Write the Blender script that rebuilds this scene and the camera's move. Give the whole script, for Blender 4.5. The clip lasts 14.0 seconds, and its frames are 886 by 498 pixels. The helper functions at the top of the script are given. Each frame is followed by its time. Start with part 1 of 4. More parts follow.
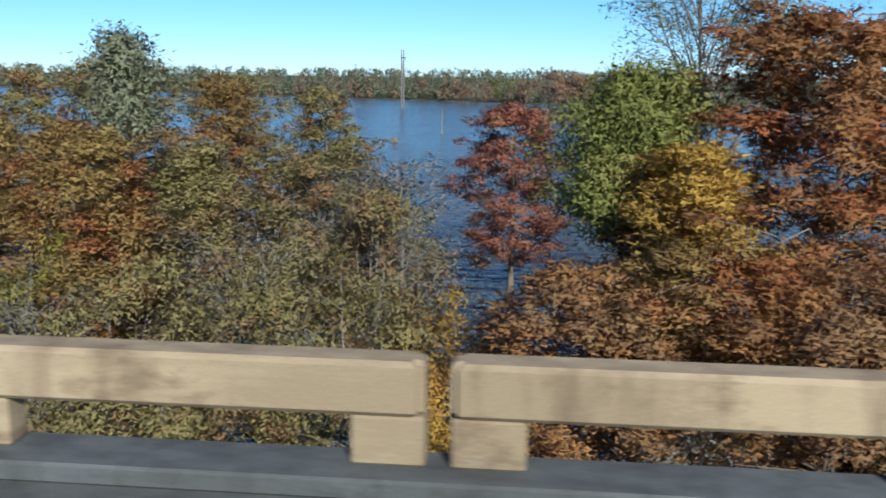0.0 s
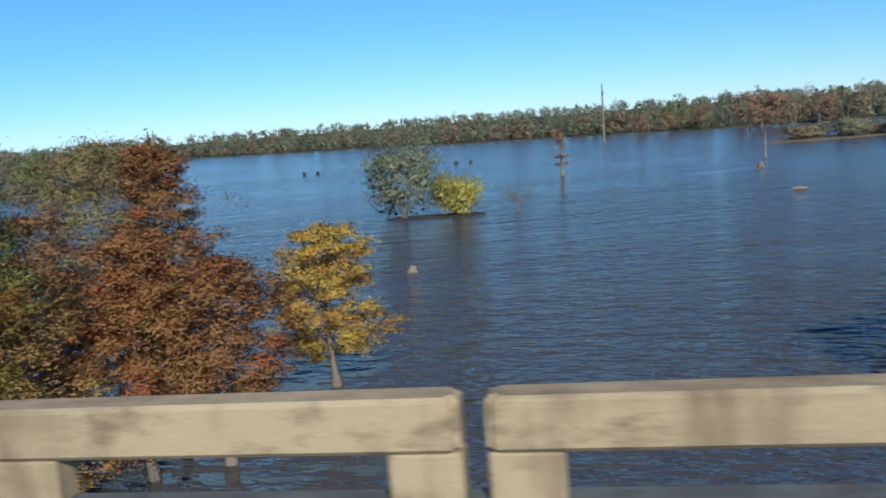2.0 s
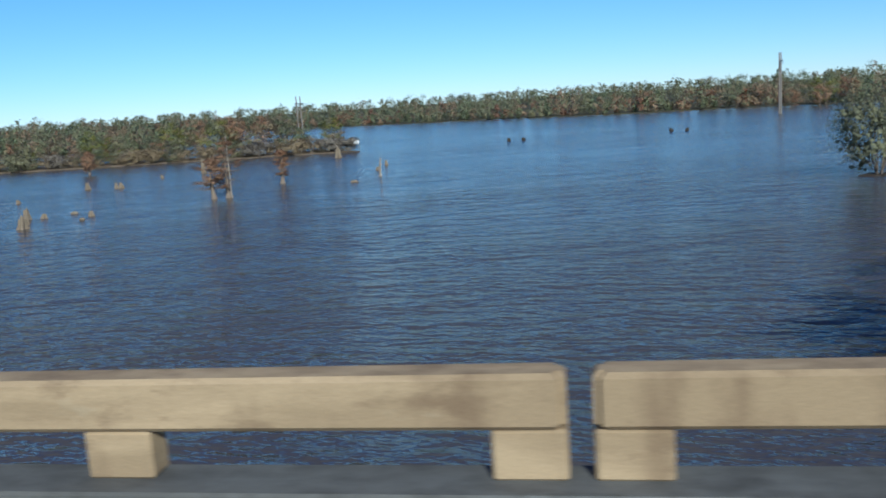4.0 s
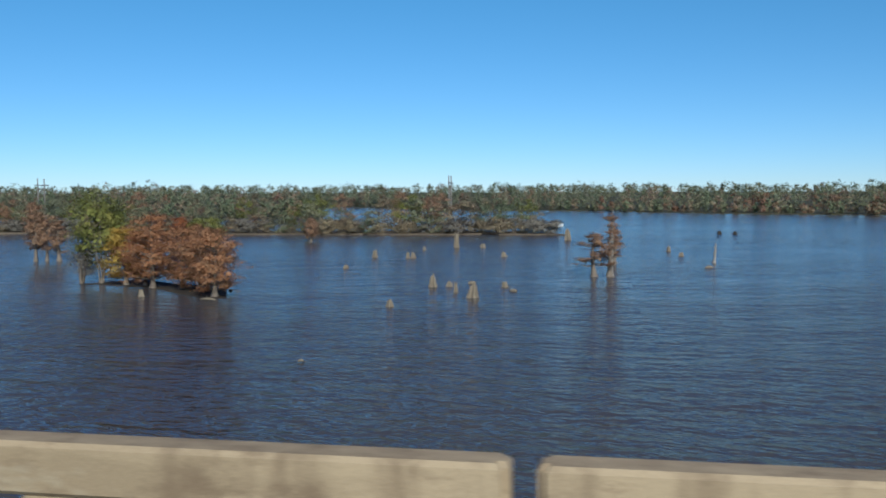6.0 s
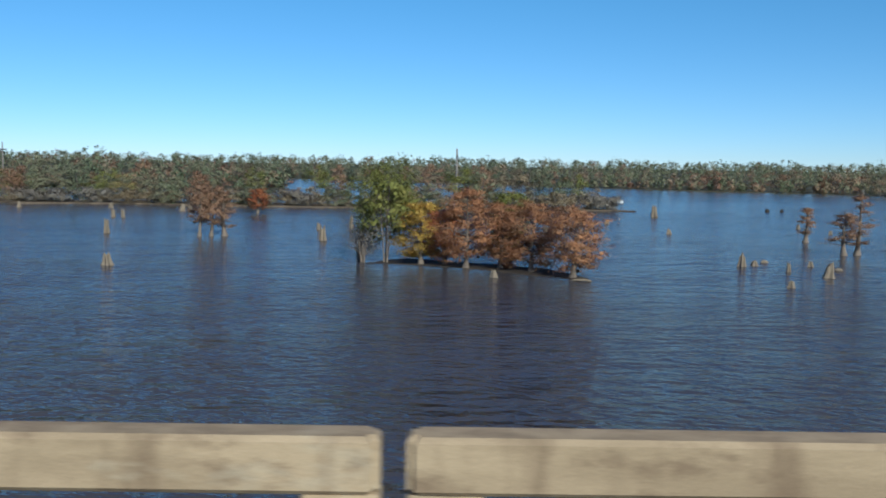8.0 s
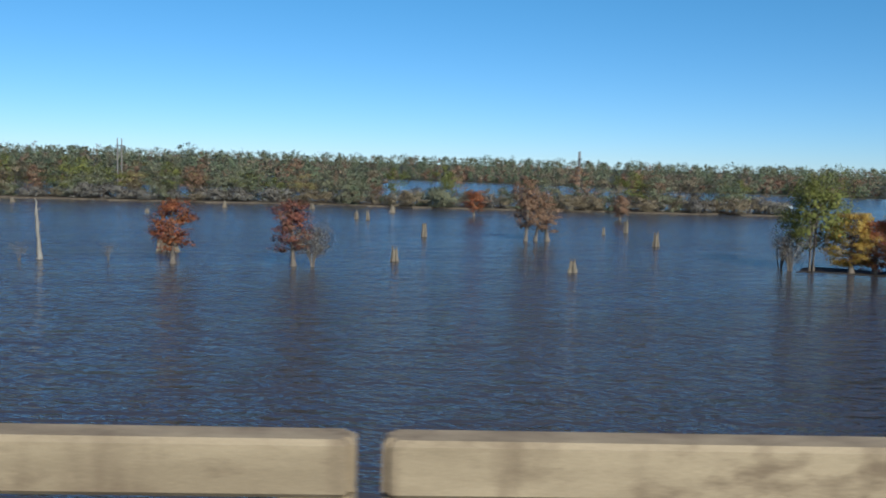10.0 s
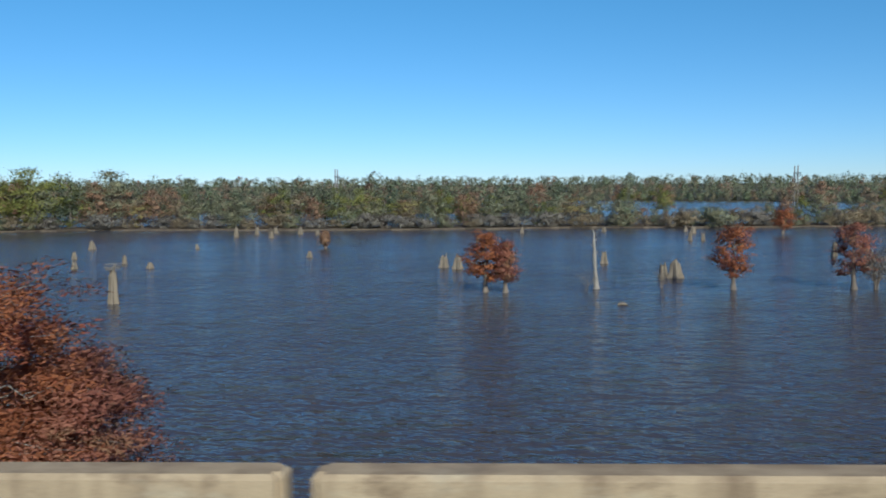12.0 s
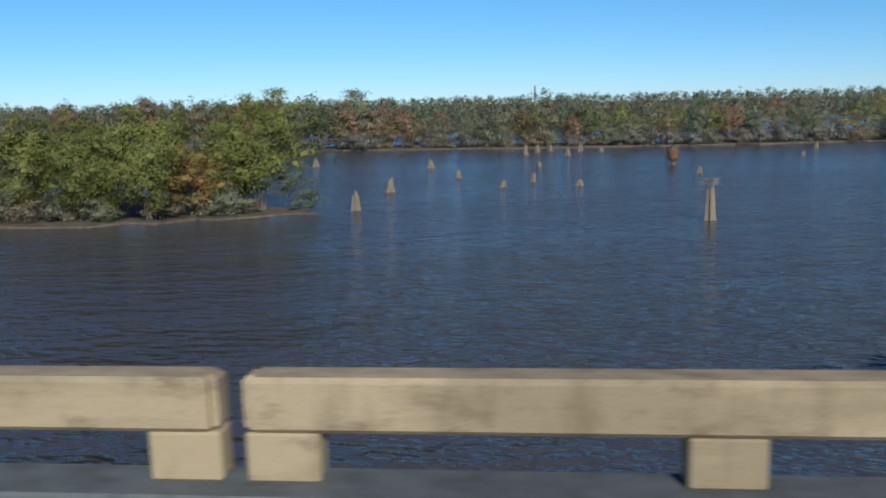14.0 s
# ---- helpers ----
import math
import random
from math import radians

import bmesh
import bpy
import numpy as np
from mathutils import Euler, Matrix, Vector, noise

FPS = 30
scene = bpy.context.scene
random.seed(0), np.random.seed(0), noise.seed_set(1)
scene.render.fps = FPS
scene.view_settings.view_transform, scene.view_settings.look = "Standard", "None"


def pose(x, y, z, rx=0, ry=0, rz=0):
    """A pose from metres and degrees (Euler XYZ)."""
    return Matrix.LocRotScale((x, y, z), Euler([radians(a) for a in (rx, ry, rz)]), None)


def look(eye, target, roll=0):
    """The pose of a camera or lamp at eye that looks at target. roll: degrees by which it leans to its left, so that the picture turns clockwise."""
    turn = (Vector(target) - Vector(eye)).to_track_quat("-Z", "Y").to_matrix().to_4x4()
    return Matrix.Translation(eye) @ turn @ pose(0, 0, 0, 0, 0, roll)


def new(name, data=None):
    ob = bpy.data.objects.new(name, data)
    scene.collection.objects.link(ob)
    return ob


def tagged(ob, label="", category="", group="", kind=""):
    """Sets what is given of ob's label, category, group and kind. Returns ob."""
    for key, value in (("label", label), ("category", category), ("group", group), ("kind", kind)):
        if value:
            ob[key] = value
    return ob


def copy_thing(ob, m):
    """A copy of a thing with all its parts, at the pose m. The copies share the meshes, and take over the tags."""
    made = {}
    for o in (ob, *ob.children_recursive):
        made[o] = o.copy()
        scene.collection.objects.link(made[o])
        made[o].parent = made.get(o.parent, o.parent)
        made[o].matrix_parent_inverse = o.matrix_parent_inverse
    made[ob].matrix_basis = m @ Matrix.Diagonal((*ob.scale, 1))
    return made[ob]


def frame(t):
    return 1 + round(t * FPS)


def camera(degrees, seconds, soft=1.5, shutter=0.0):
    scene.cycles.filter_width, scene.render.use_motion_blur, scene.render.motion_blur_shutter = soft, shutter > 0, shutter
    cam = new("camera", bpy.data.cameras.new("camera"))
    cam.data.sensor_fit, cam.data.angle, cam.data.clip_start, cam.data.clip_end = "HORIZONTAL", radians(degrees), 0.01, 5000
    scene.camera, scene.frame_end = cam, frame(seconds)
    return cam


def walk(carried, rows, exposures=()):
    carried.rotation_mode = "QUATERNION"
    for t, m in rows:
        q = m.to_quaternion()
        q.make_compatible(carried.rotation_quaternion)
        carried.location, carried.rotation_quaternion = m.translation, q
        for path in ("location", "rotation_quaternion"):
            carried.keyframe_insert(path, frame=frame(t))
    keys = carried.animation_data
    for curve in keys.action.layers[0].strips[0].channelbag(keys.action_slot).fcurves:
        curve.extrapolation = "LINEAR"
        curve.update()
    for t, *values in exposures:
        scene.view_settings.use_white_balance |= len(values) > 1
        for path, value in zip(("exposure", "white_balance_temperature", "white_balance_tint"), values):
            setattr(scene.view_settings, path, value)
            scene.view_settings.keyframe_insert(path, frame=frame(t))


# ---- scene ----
# ---------- camera: carried in a lorry along the bridge, towards -x, looking out over the lake (+y) ----------
cam = camera(54.67, 14.0, soft=1.85, shutter=0.05)
EYE_Z = 13.15
SPEED = 30.4
KELVIN, TINT = 4800, 0
PATH = [  # seconds, drift along, lift, yaw, pitch, lean
    (0.00, -0.01, 0.073, 5.10, -11.49, -0.70),
    (0.20, -0.01, 0.028, 4.71, -11.62, -0.17),
    (0.50, -0.01, 0.012, 7.36, -11.54, 0.47),
    (0.70, -0.01, 0.008, 7.85, -11.84, 0.27),
    (0.80, -0.01, -0.001, 10.40, -11.11, 1.75),
    (1.00, -0.01, -0.002, 10.26, -10.39, 2.35),
    (1.50, -0.01, -0.004, 7.07, -8.75, 4.16),
    (2.00, 0.07, 0.006, 8.91, -8.44, 4.48),
    (2.30, 0.04, -0.013, 9.43, -7.28, 4.68),
    (2.50, 0.02, -0.010, 8.04, -9.45, 4.12),
    (2.70, -0.00, -0.019, 9.87, -11.10, 4.83),
    (3.23, -0.06, -0.016, 9.78, -10.80, 4.61),
    (3.75, -0.12, -0.010, 9.60, -10.16, 4.14),
    (4.28, -0.18, -0.004, 9.42, -9.51, 3.67),
    (4.80, -0.24, -0.001, 9.33, -9.21, 3.45),
    (5.00, -0.42, 0.002, 8.63, -7.70, 2.55),
    (5.50, -0.51, -0.034, 5.69, -2.83, 1.05),
    (6.00, -0.60, -0.040, 9.26, -3.93, 0.21),
    (6.50, -0.69, -0.076, 1.31, -4.46, -1.87),
    (6.80, -0.74, 0.003, -0.26, -6.40, -1.77),
    (6.90, -0.75, -0.004, 1.73, -6.39, -3.20),
    (7.00, -0.77, -0.093, -0.59, -6.61, -4.11),
    (7.50, -0.84, -0.030, 0.34, -7.67, -1.34),
    (8.00, -0.85, -0.031, -0.46, -5.71, -0.94),
    (8.20, -0.84, 0.002, 0.51, -5.31, -0.00),
    (8.72, -0.81, 0.002, 0.01, -5.40, -0.27),
    (9.25, -0.78, 0.001, -1.08, -5.59, -0.85),
    (9.78, -0.75, -0.000, -2.17, -5.77, -1.43),
    (10.30, -0.72, -0.001, -2.67, -5.86, -1.70),
    (10.50, -0.71, -0.008, -2.74, -7.39, -1.48),
    (11.00, -0.57, 0.026, -3.18, -5.02, -1.64),
    (11.50, -0.44, 0.098, -2.56, -3.11, 0.53),
    (11.60, -0.41, 0.001, -0.22, -3.99, 0.03),
    (11.90, -0.32, -0.001, -2.15, -3.95, -0.67),
    (12.00, -0.30, 0.079, 1.89, -4.43, 0.42),
    (12.50, -0.16, 0.052, 2.19, -8.53, -0.57),
    (12.70, -0.09, 0.031, 2.13, -6.45, -0.83),
    (12.80, -0.05, -0.001, 1.55, -3.87, -0.07),
    (12.90, -0.02, 0.000, 2.48, -3.96, -0.27),
    (13.00, 0.02, 0.052, 3.00, -4.45, -0.25),
    (13.50, 0.19, 0.005, 1.53, -5.23, -0.67),
    (13.80, 0.30, -0.016, 2.60, -6.26, 0.47),
    (14.00, 0.37, -0.007, 5.31, -9.69, 1.31),
]


def eye_pose(t, drift, lift, yaw, pitch, lean):
    return (pose(-SPEED * t + drift, 0, EYE_Z + lift, 0, 0, yaw) @ pose(0, 0, 0, 90 + pitch) @ pose(0, 0, 0, 0, 0, -lean))


walk(cam, [(row[0], eye_pose(*row)) for row in PATH], [(t, stops, KELVIN, TINT) for t, stops in ((0.0, 0.66), (0.5, 0.66), (1.0, 0.62), (2.0, 0.46), (5.0, 0.42), (6.0, 0.25), (7.0, 0.22), (8.0, 0.36), (10.5, 0.3), (12.0, 0.33), (13.0, 0.4), (14.0, 0.26))])

# ---------- light ----------
SUN_EL, SUN_AZ = 32.0, 159.0   # degrees above the horizon; from +y, turning towards +x
world = bpy.data.worlds.new("sky")
world.use_nodes = True
scene.world = world
wn = world.node_tree.nodes
sky = wn.new("ShaderNodeTexSky")
sky.sky_type = "NISHITA"
sky.sun_disc = False
sky.sun_elevation, sky.sun_rotation = radians(SUN_EL), radians(SUN_AZ)
sky.altitude, sky.air_density, sky.dust_density, sky.ozone_density = 0, 0.65, 0.0, 0.8
clear_air = wn.new("ShaderNodeMix")
clear_air.data_type, clear_air.blend_type = "RGBA", "MULTIPLY"
clear_air.inputs[0].default_value = 1.0
height = wn.new("ShaderNodeSeparateXYZ")
world.node_tree.links.new(wn.new("ShaderNodeTexCoord").outputs["Generated"], height.inputs[0])
blue = wn.new("ShaderNodeValToRGB")   # clear dry air: paler at the horizon, cyan above
blue.color_ramp.elements[0].position, blue.color_ramp.elements[0].color = 0.0, (0.83, 0.86, 0.95, 1)
blue.color_ramp.elements[1].position, blue.color_ramp.elements[1].color = 0.22, (0.91, 1.22, 1.19, 1)
for at, rgb in ((0.36, (0.66, 0.84, 1.32)), (0.65, (0.60, 0.76, 1.35))):
    blue.color_ramp.elements.new(at).color = (*rgb, 1)
world.node_tree.links.new(height.outputs[2], blue.inputs[0])
world.node_tree.links.new(blue.outputs[0], clear_air.inputs[7])
world.node_tree.links.new(sky.outputs[0], clear_air.inputs[6])
world.node_tree.links.new(clear_air.outputs[2], wn["Background"].inputs[0])
wn["Background"].inputs[1].default_value = 0.063
sun = new("sun", bpy.data.lights.new("sun", "SUN"))
sun.data.energy, sun.data.angle, sun.data.color = 4.5, radians(0.53), (1.0, 0.86, 0.65)
sx, sy = math.sin(radians(SUN_AZ)) * math.cos(radians(SUN_EL)), math.cos(radians(SUN_AZ)) * math.cos(radians(SUN_EL))
sun.matrix_world = look((0, 0, 60), (-sx * 10, -sy * 10, 60 - 10 * math.sin(radians(SUN_EL))))


# ---------- materials ----------
def material(name, rough=0.8, spec=0.3):
    mat = bpy.data.materials.new(name)
    mat.use_nodes = True
    bsdf = mat.node_tree.nodes["Principled BSDF"]
    bsdf.inputs["Roughness"].default_value = rough
    bsdf.inputs["Specular IOR Level"].default_value = spec
    return mat, mat.node_tree.nodes, mat.node_tree.links, bsdf


def ramp(nodes, links, source, stops):
    node = nodes.new("ShaderNodeValToRGB")
    while len(node.color_ramp.elements) < len(stops):
        node.color_ramp.elements.new(0.5)
    for element, (at, rgb) in zip(node.color_ramp.elements, stops):
        element.position, element.color = at, (*rgb, 1)
    links.new(source, node.inputs[0])
    return node.outputs[0]


def noise_at(nodes, links, scale, detail=4.0, stretch=(1, 1, 1), space="Object", rough=0.55, turn=0.0):
    mp = nodes.new("ShaderNodeMapping")
    mp.inputs["Rotation"].default_value = (0, 0, radians(turn))
    fit = nodes.new("ShaderNodeMapping")
    fit.inputs["Scale"].default_value = stretch
    links.new(mp.outputs[0], fit.inputs[0])
    if space == "World":
        links.new(nodes.new("ShaderNodeNewGeometry").outputs["Position"], mp.inputs[0])
    else:
        links.new(nodes.new("ShaderNodeTexCoord").outputs[space], mp.inputs[0])
    tex = nodes.new("ShaderNodeTexNoise")
    tex.inputs["Scale"].default_value, tex.inputs["Detail"].default_value, tex.inputs["Roughness"].default_value = scale, detail, rough
    links.new(fit.outputs[0], tex.inputs["Vector"])
    return tex.outputs["Fac"]


def mix(nodes, links, factor, a, b, mode="MIX"):
    node = nodes.new("ShaderNodeMix")
    node.data_type, node.blend_type = "RGBA", mode
    for socket, value in ((node.inputs[0], factor), (node.inputs[6], a), (node.inputs[7], b)):
        if isinstance(value, (int, float)):
            socket.default_value = value
        elif isinstance(value, tuple):
            socket.default_value = (*value, 1)
        else:
            links.new(value, socket)
    return node.outputs[2]


def bump(nodes, links, bsdf, height, strength=0.4, distance=0.02):
    node = nodes.new("ShaderNodeBump")
    node.inputs["Strength"].default_value, node.inputs["Distance"].default_value = strength, distance
    links.new(height, node.inputs["Height"])
    links.new(node.outputs[0], bsdf.inputs["Normal"])


def concrete(name, light, dark, stain, crust=(0.48, 0.43, 0.33)):
    """Weathered concrete: blotches, rain streaks, lime crusts, level faces darkened in colour for lichens and the low
    sun, and a fine grain.
    """
    mat, n, l, b = material(name, 0.88, 0.2)
    patches = ramp(n, l, noise_at(n, l, 0.7, 7, (0.4, 1, 2.2), "World", 0.6), [(0.43, dark), (0.56, light)])
    streak = ramp(n, l, noise_at(n, l, 2.6, 6, (1.0, 1.0, 0.22), "World"), [(0.50, (0, 0, 0)), (0.72, (0.9, 0.9, 0.9))])
    blot = ramp(n, l, noise_at(n, l, 2.1, 6, (0.6, 1, 1.3), "World", 0.7), [(0.53, (0, 0, 0)), (0.66, (0.8, 0.8, 0.8))])
    lime = ramp(n, l, noise_at(n, l, 0.35, 5, (1, 1, 3.0), "World", 0.7), [(0.60, (0, 0, 0)), (0.70, (0.6, 0.6, 0.6))])
    grain = ramp(n, l, noise_at(n, l, 70, 3, (1, 1, 1), "World"), [(0.3, (0.84, 0.84, 0.84)), (0.7, (1.06, 1.06, 1.06))])
    col = mix(n, l, streak, patches, stain)
    col = mix(n, l, blot, col, stain)
    col = mix(n, l, lime, col, crust)
    geo = n.new("ShaderNodeNewGeometry")
    split = n.new("ShaderNodeSeparateXYZ")
    l.new(geo.outputs["Normal"], split.inputs[0])
    # Level faces darker: part lichens, part the low sun's weaker light painted in.
    level = ramp(n, l, split.outputs[2], [(0.85, (0, 0, 0)), (0.97, (0.5, 0.5, 0.5))])
    lichen_shade = ramp(n, l, noise_at(n, l, 5, 6, (0.5, 1, 1), "World"), [(0.35, stain), (0.65, light)])
    col = mix(n, l, level, col, lichen_shade)
    col = mix(n, l, 1.0, col, grain, "MULTIPLY")
    l.new(col, b.inputs["Base Color"])
    bump(n, l, b, noise_at(n, l, 45, 6, (1, 1, 1), "World"), 0.5, 0.006)
    return mat


def foliage(name, low, mid, high, glow=0.34, turned=None, share=0.5, spread=0.42):
    """Leaves: colour varies from spray to spray and from tree to tree, with limbs that have turned; some light comes through."""
    mat, n, l, b = material(name, 0.65, 0.15)
    geo = n.new("ShaderNodeNewGeometry")
    info = n.new("ShaderNodeObjectInfo")
    patch = noise_at(n, l, 0.7, 3)
    add = n.new("ShaderNodeMath")
    add.operation = "MULTIPLY_ADD"
    l.new(geo.outputs["Random Per Island"], add.inputs[0])
    add.inputs[1].default_value = 0.1
    l.new(patch, add.inputs[2])
    sub = n.new("ShaderNodeMath")
    sub.operation = "MULTIPLY_ADD"
    l.new(info.outputs["Random"], sub.inputs[0])
    sub.inputs[1].default_value = 0.2
    l.new(add.outputs[0], sub.inputs[2])
    col = ramp(n, l, sub.outputs[0], [(0.36, low), (0.62, mid), (0.92, high)])
    if turned:
        limb = n.new("ShaderNodeMath")
        limb.operation = "MULTIPLY_ADD"
        l.new(geo.outputs["Random Per Island"], limb.inputs[0])
        limb.inputs[1].default_value = 0.08
        l.new(noise_at(n, l, spread, 3, (1, 1, 1.5 if spread > 0.3 else 0.3), "World", 0.6), limb.inputs[2])
        edge = 0.73 - 0.3 * share
        col = mix(n, l, ramp(n, l, limb.outputs[0], [(edge - 0.03, (0, 0, 0)), (edge + 0.05, (0.85, 0.85, 0.85))]), col, turned)
    l.new(col, b.inputs["Base Color"])
    thin = n.new("ShaderNodeBsdfTranslucent")
    l.new(col, thin.inputs[0])
    both = n.new("ShaderNodeMixShader")
    both.inputs[0].default_value = glow
    l.new(b.outputs[0], both.inputs[1])
    l.new(thin.outputs[0], both.inputs[2])
    l.new(both.outputs[0], n["Material Output"].inputs[0])
    return mat


def bark(name, light, dark):
    mat, n, l, b = material(name, 0.9, 0.15)
    fac = noise_at(n, l, 5, 6, (1, 1, 0.18))
    big = noise_at(n, l, 0.6, 2)
    col = mix(n, l, big, ramp(n, l, fac, [(0.35, dark), (0.65, light)]), light)
    l.new(col, b.inputs["Base Color"])
    bump(n, l, b, fac, 0.7, 0.03)
    return mat


def soil(name, light, dark):
    mat, n, l, b = material(name, 0.95, 0.1)
    fac = noise_at(n, l, 0.8, 8)
    l.new(ramp(n, l, fac, [(0.35, dark), (0.65, light)]), b.inputs["Base Color"])
    bump(n, l, b, noise_at(n, l, 6, 8), 0.8, 0.08)
    return mat


def lake_water():
    """Murky brown water; ripples too fine to tell apart give the roughness, the longer ones the relief, steeper in the gusts."""
    mat, n, l, b = material("lake_water", 0.2, 0.5)
    b.inputs["IOR"].default_value = 1.33
    murk = noise_at(n, l, 0.012, 3)
    l.new(ramp(n, l, murk, [(0.3, (0.045, 0.042, 0.046)), (0.7, (0.054, 0.047, 0.044))]), b.inputs["Base Color"])
    small = noise_at(n, l, 2.4, 2, (0.6, 1.2, 1), "Object", 0.5, 16)
    chop = noise_at(n, l, 0.76, 2, (0.6, 1.25, 1), "Object", 0.5, 9)
    swell = noise_at(n, l, 0.34, 2, (0.45, 1.2, 1), "Object", 0.5, -7)
    roll = noise_at(n, l, 0.08, 2, (0.4, 1.2, 1), "Object", 0.5, -22)
    gust = ramp(n, l, noise_at(n, l, 0.016, 5, (0.5, 1.6, 1), "Object", 0.65, -20), [(0.36, (0.5, 0.5, 0.5)), (0.62, (1, 1, 1))])
    place = n.new("ShaderNodeSeparateXYZ")
    l.new(n.new("ShaderNodeNewGeometry").outputs["Position"], place.inputs[0])

    def across(near_value, far_value):
        """A value that changes over the lake from the bridge towards the sheltered far bank."""
        node = n.new("ShaderNodeMapRange")
        for socket, value in zip((1, 2, 3, 4), (40.0, 170.0, near_value, far_value)):
            node.inputs[socket].default_value = value
        l.new(place.outputs[1], node.inputs[0])
        return node.outputs[0]

    l.new(across(0.08, 0.15), b.inputs["Roughness"])

    def fma(a, k, c):
        node = n.new("ShaderNodeMath")
        node.operation = "MULTIPLY_ADD"
        l.new(a, node.inputs[0])
        node.inputs[1].default_value = k
        l.new(c, node.inputs[2])
        return node.outputs[0]

    total = fma(small, 0.25, fma(roll, 1.6, fma(swell, 0.9, chop)))
    waves = n.new("ShaderNodeMath")
    waves.operation = "MULTIPLY"
    l.new(total, waves.inputs[0])
    l.new(gust, waves.inputs[1])
    calm = n.new("ShaderNodeMath")
    calm.operation = "MULTIPLY"
    l.new(waves.outputs[0], calm.inputs[0])
    l.new(across(1.0, 0.45), calm.inputs[1])
    bump(n, l, b, calm.outputs[0], 1.0, 0.74)
    return mat


WATER = lake_water()
RAIL_CONCRETE = concrete("rail_concrete", (0.395, 0.287, 0.165), (0.29, 0.208, 0.118), (0.175, 0.117, 0.067), (0.45, 0.37, 0.245))
# Darker than the light deck concrete: the lorry's shadow is put into the colour.
SHADED_CONCRETE = concrete("shaded_concrete", (0.13, 0.125, 0.115), (0.095, 0.09, 0.082), (0.06, 0.056, 0.05), (0.17, 0.165, 0.15))
RUST = foliage("rust_leaves", (0.21, 0.072, 0.03), (0.36, 0.13, 0.05), (0.48, 0.20, 0.072), turned=(0.28, 0.085, 0.045), share=0.45)
RED = foliage("red_leaves", (0.19, 0.07, 0.045), (0.30, 0.115, 0.072), (0.40, 0.175, 0.10), turned=(0.32, 0.18, 0.09), share=0.4)
UMBER = foliage("umber_leaves", (0.13, 0.072, 0.036), (0.245, 0.135, 0.062), (0.35, 0.21, 0.09), turned=(0.40, 0.19, 0.06), share=0.55)
MIXED = foliage("mixed_leaves", (0.19, 0.12, 0.04), (0.32, 0.205, 0.065), (0.42, 0.295, 0.09), turned=(0.34, 0.125, 0.045), share=0.5)
BROWN = foliage("brown_leaves", (0.19, 0.09, 0.034), (0.32, 0.155, 0.056), (0.44, 0.245, 0.085), turned=(0.34, 0.115, 0.042), share=0.45)
YELLOW = foliage("yellow_leaves", (0.3, 0.165, 0.03), (0.5, 0.31, 0.055), (0.58, 0.41, 0.09), turned=(0.44, 0.22, 0.05), share=0.4)
OLIVE = foliage("olive_leaves", (0.18, 0.142, 0.052), (0.30, 0.24, 0.086), (0.385, 0.315, 0.12), turned=(0.31, 0.17, 0.08), share=0.45)
GREEN = foliage("green_leaves", (0.12, 0.12, 0.03), (0.23, 0.225, 0.054), (0.33, 0.31, 0.08), turned=(0.31, 0.27, 0.07), share=0.35)
LIME = foliage("lime_leaves", (0.19, 0.155, 0.026), (0.33, 0.275, 0.045), (0.44, 0.375, 0.07), turned=(0.24, 0.18, 0.05), share=0.5)
GREY_GREEN = foliage("grey_green_leaves", (0.15, 0.15, 0.085), (0.24, 0.235, 0.135), (0.31, 0.305, 0.18))
TAN = foliage("tan_leaves", (0.19, 0.14, 0.08), (0.29, 0.22, 0.13), (0.38, 0.295, 0.18))
RUSSET = foliage("russet_leaves", (0.22, 0.125, 0.07), (0.34, 0.2, 0.115), (0.42, 0.265, 0.155))
COPPER = foliage("copper_leaves", (0.27, 0.125, 0.06), (0.41, 0.195, 0.088), (0.50, 0.265, 0.125), turned=(0.36, 0.21, 0.11), share=0.35)
STRAW = foliage("straw_leaves", (0.34, 0.27, 0.05), (0.54, 0.45, 0.09), (0.62, 0.54, 0.13))
GREY = foliage("grey_twigs", (0.13, 0.11, 0.085), (0.22, 0.185, 0.145), (0.28, 0.245, 0.19), 0.2)
# Distance haze is painted into these leaves: greyer and paler than near ones.
HAZED_GREEN = foliage("hazed_green_leaves", (0.16, 0.185, 0.095), (0.22, 0.245, 0.13), (0.29, 0.305, 0.16), turned=(0.30, 0.24, 0.15), share=0.45, spread=0.11)
HAZED_OLIVE = foliage("hazed_olive_leaves", (0.205, 0.195, 0.11), (0.275, 0.255, 0.145), (0.34, 0.31, 0.175), turned=(0.16, 0.185, 0.10), share=0.5, spread=0.1)
HAZED_BROWN = foliage("hazed_brown_leaves", (0.24, 0.17, 0.11), (0.33, 0.23, 0.145), (0.39, 0.28, 0.175), turned=(0.31, 0.15, 0.09), share=0.5, spread=0.12)
BARK = bark("brown_bark", (0.20, 0.155, 0.115), (0.08, 0.06, 0.045))
PALE_BARK = bark("pale_bark", (0.30, 0.255, 0.205), (0.13, 0.105, 0.082))
STUMP_WOOD = bark("weathered_wood", (0.23, 0.178, 0.12), (0.085, 0.064, 0.043))
DARK_WOOD = bark("wet_wood", (0.05, 0.04, 0.03), (0.02, 0.016, 0.012))
MUD = soil("mud", (0.155, 0.115, 0.075), (0.075, 0.055, 0.038))
DARK_MUD = soil("dark_mud", (0.06, 0.046, 0.033), (0.028, 0.021, 0.015))
LITTER = soil("leaf_litter", (0.20, 0.12, 0.06), (0.07, 0.045, 0.025))


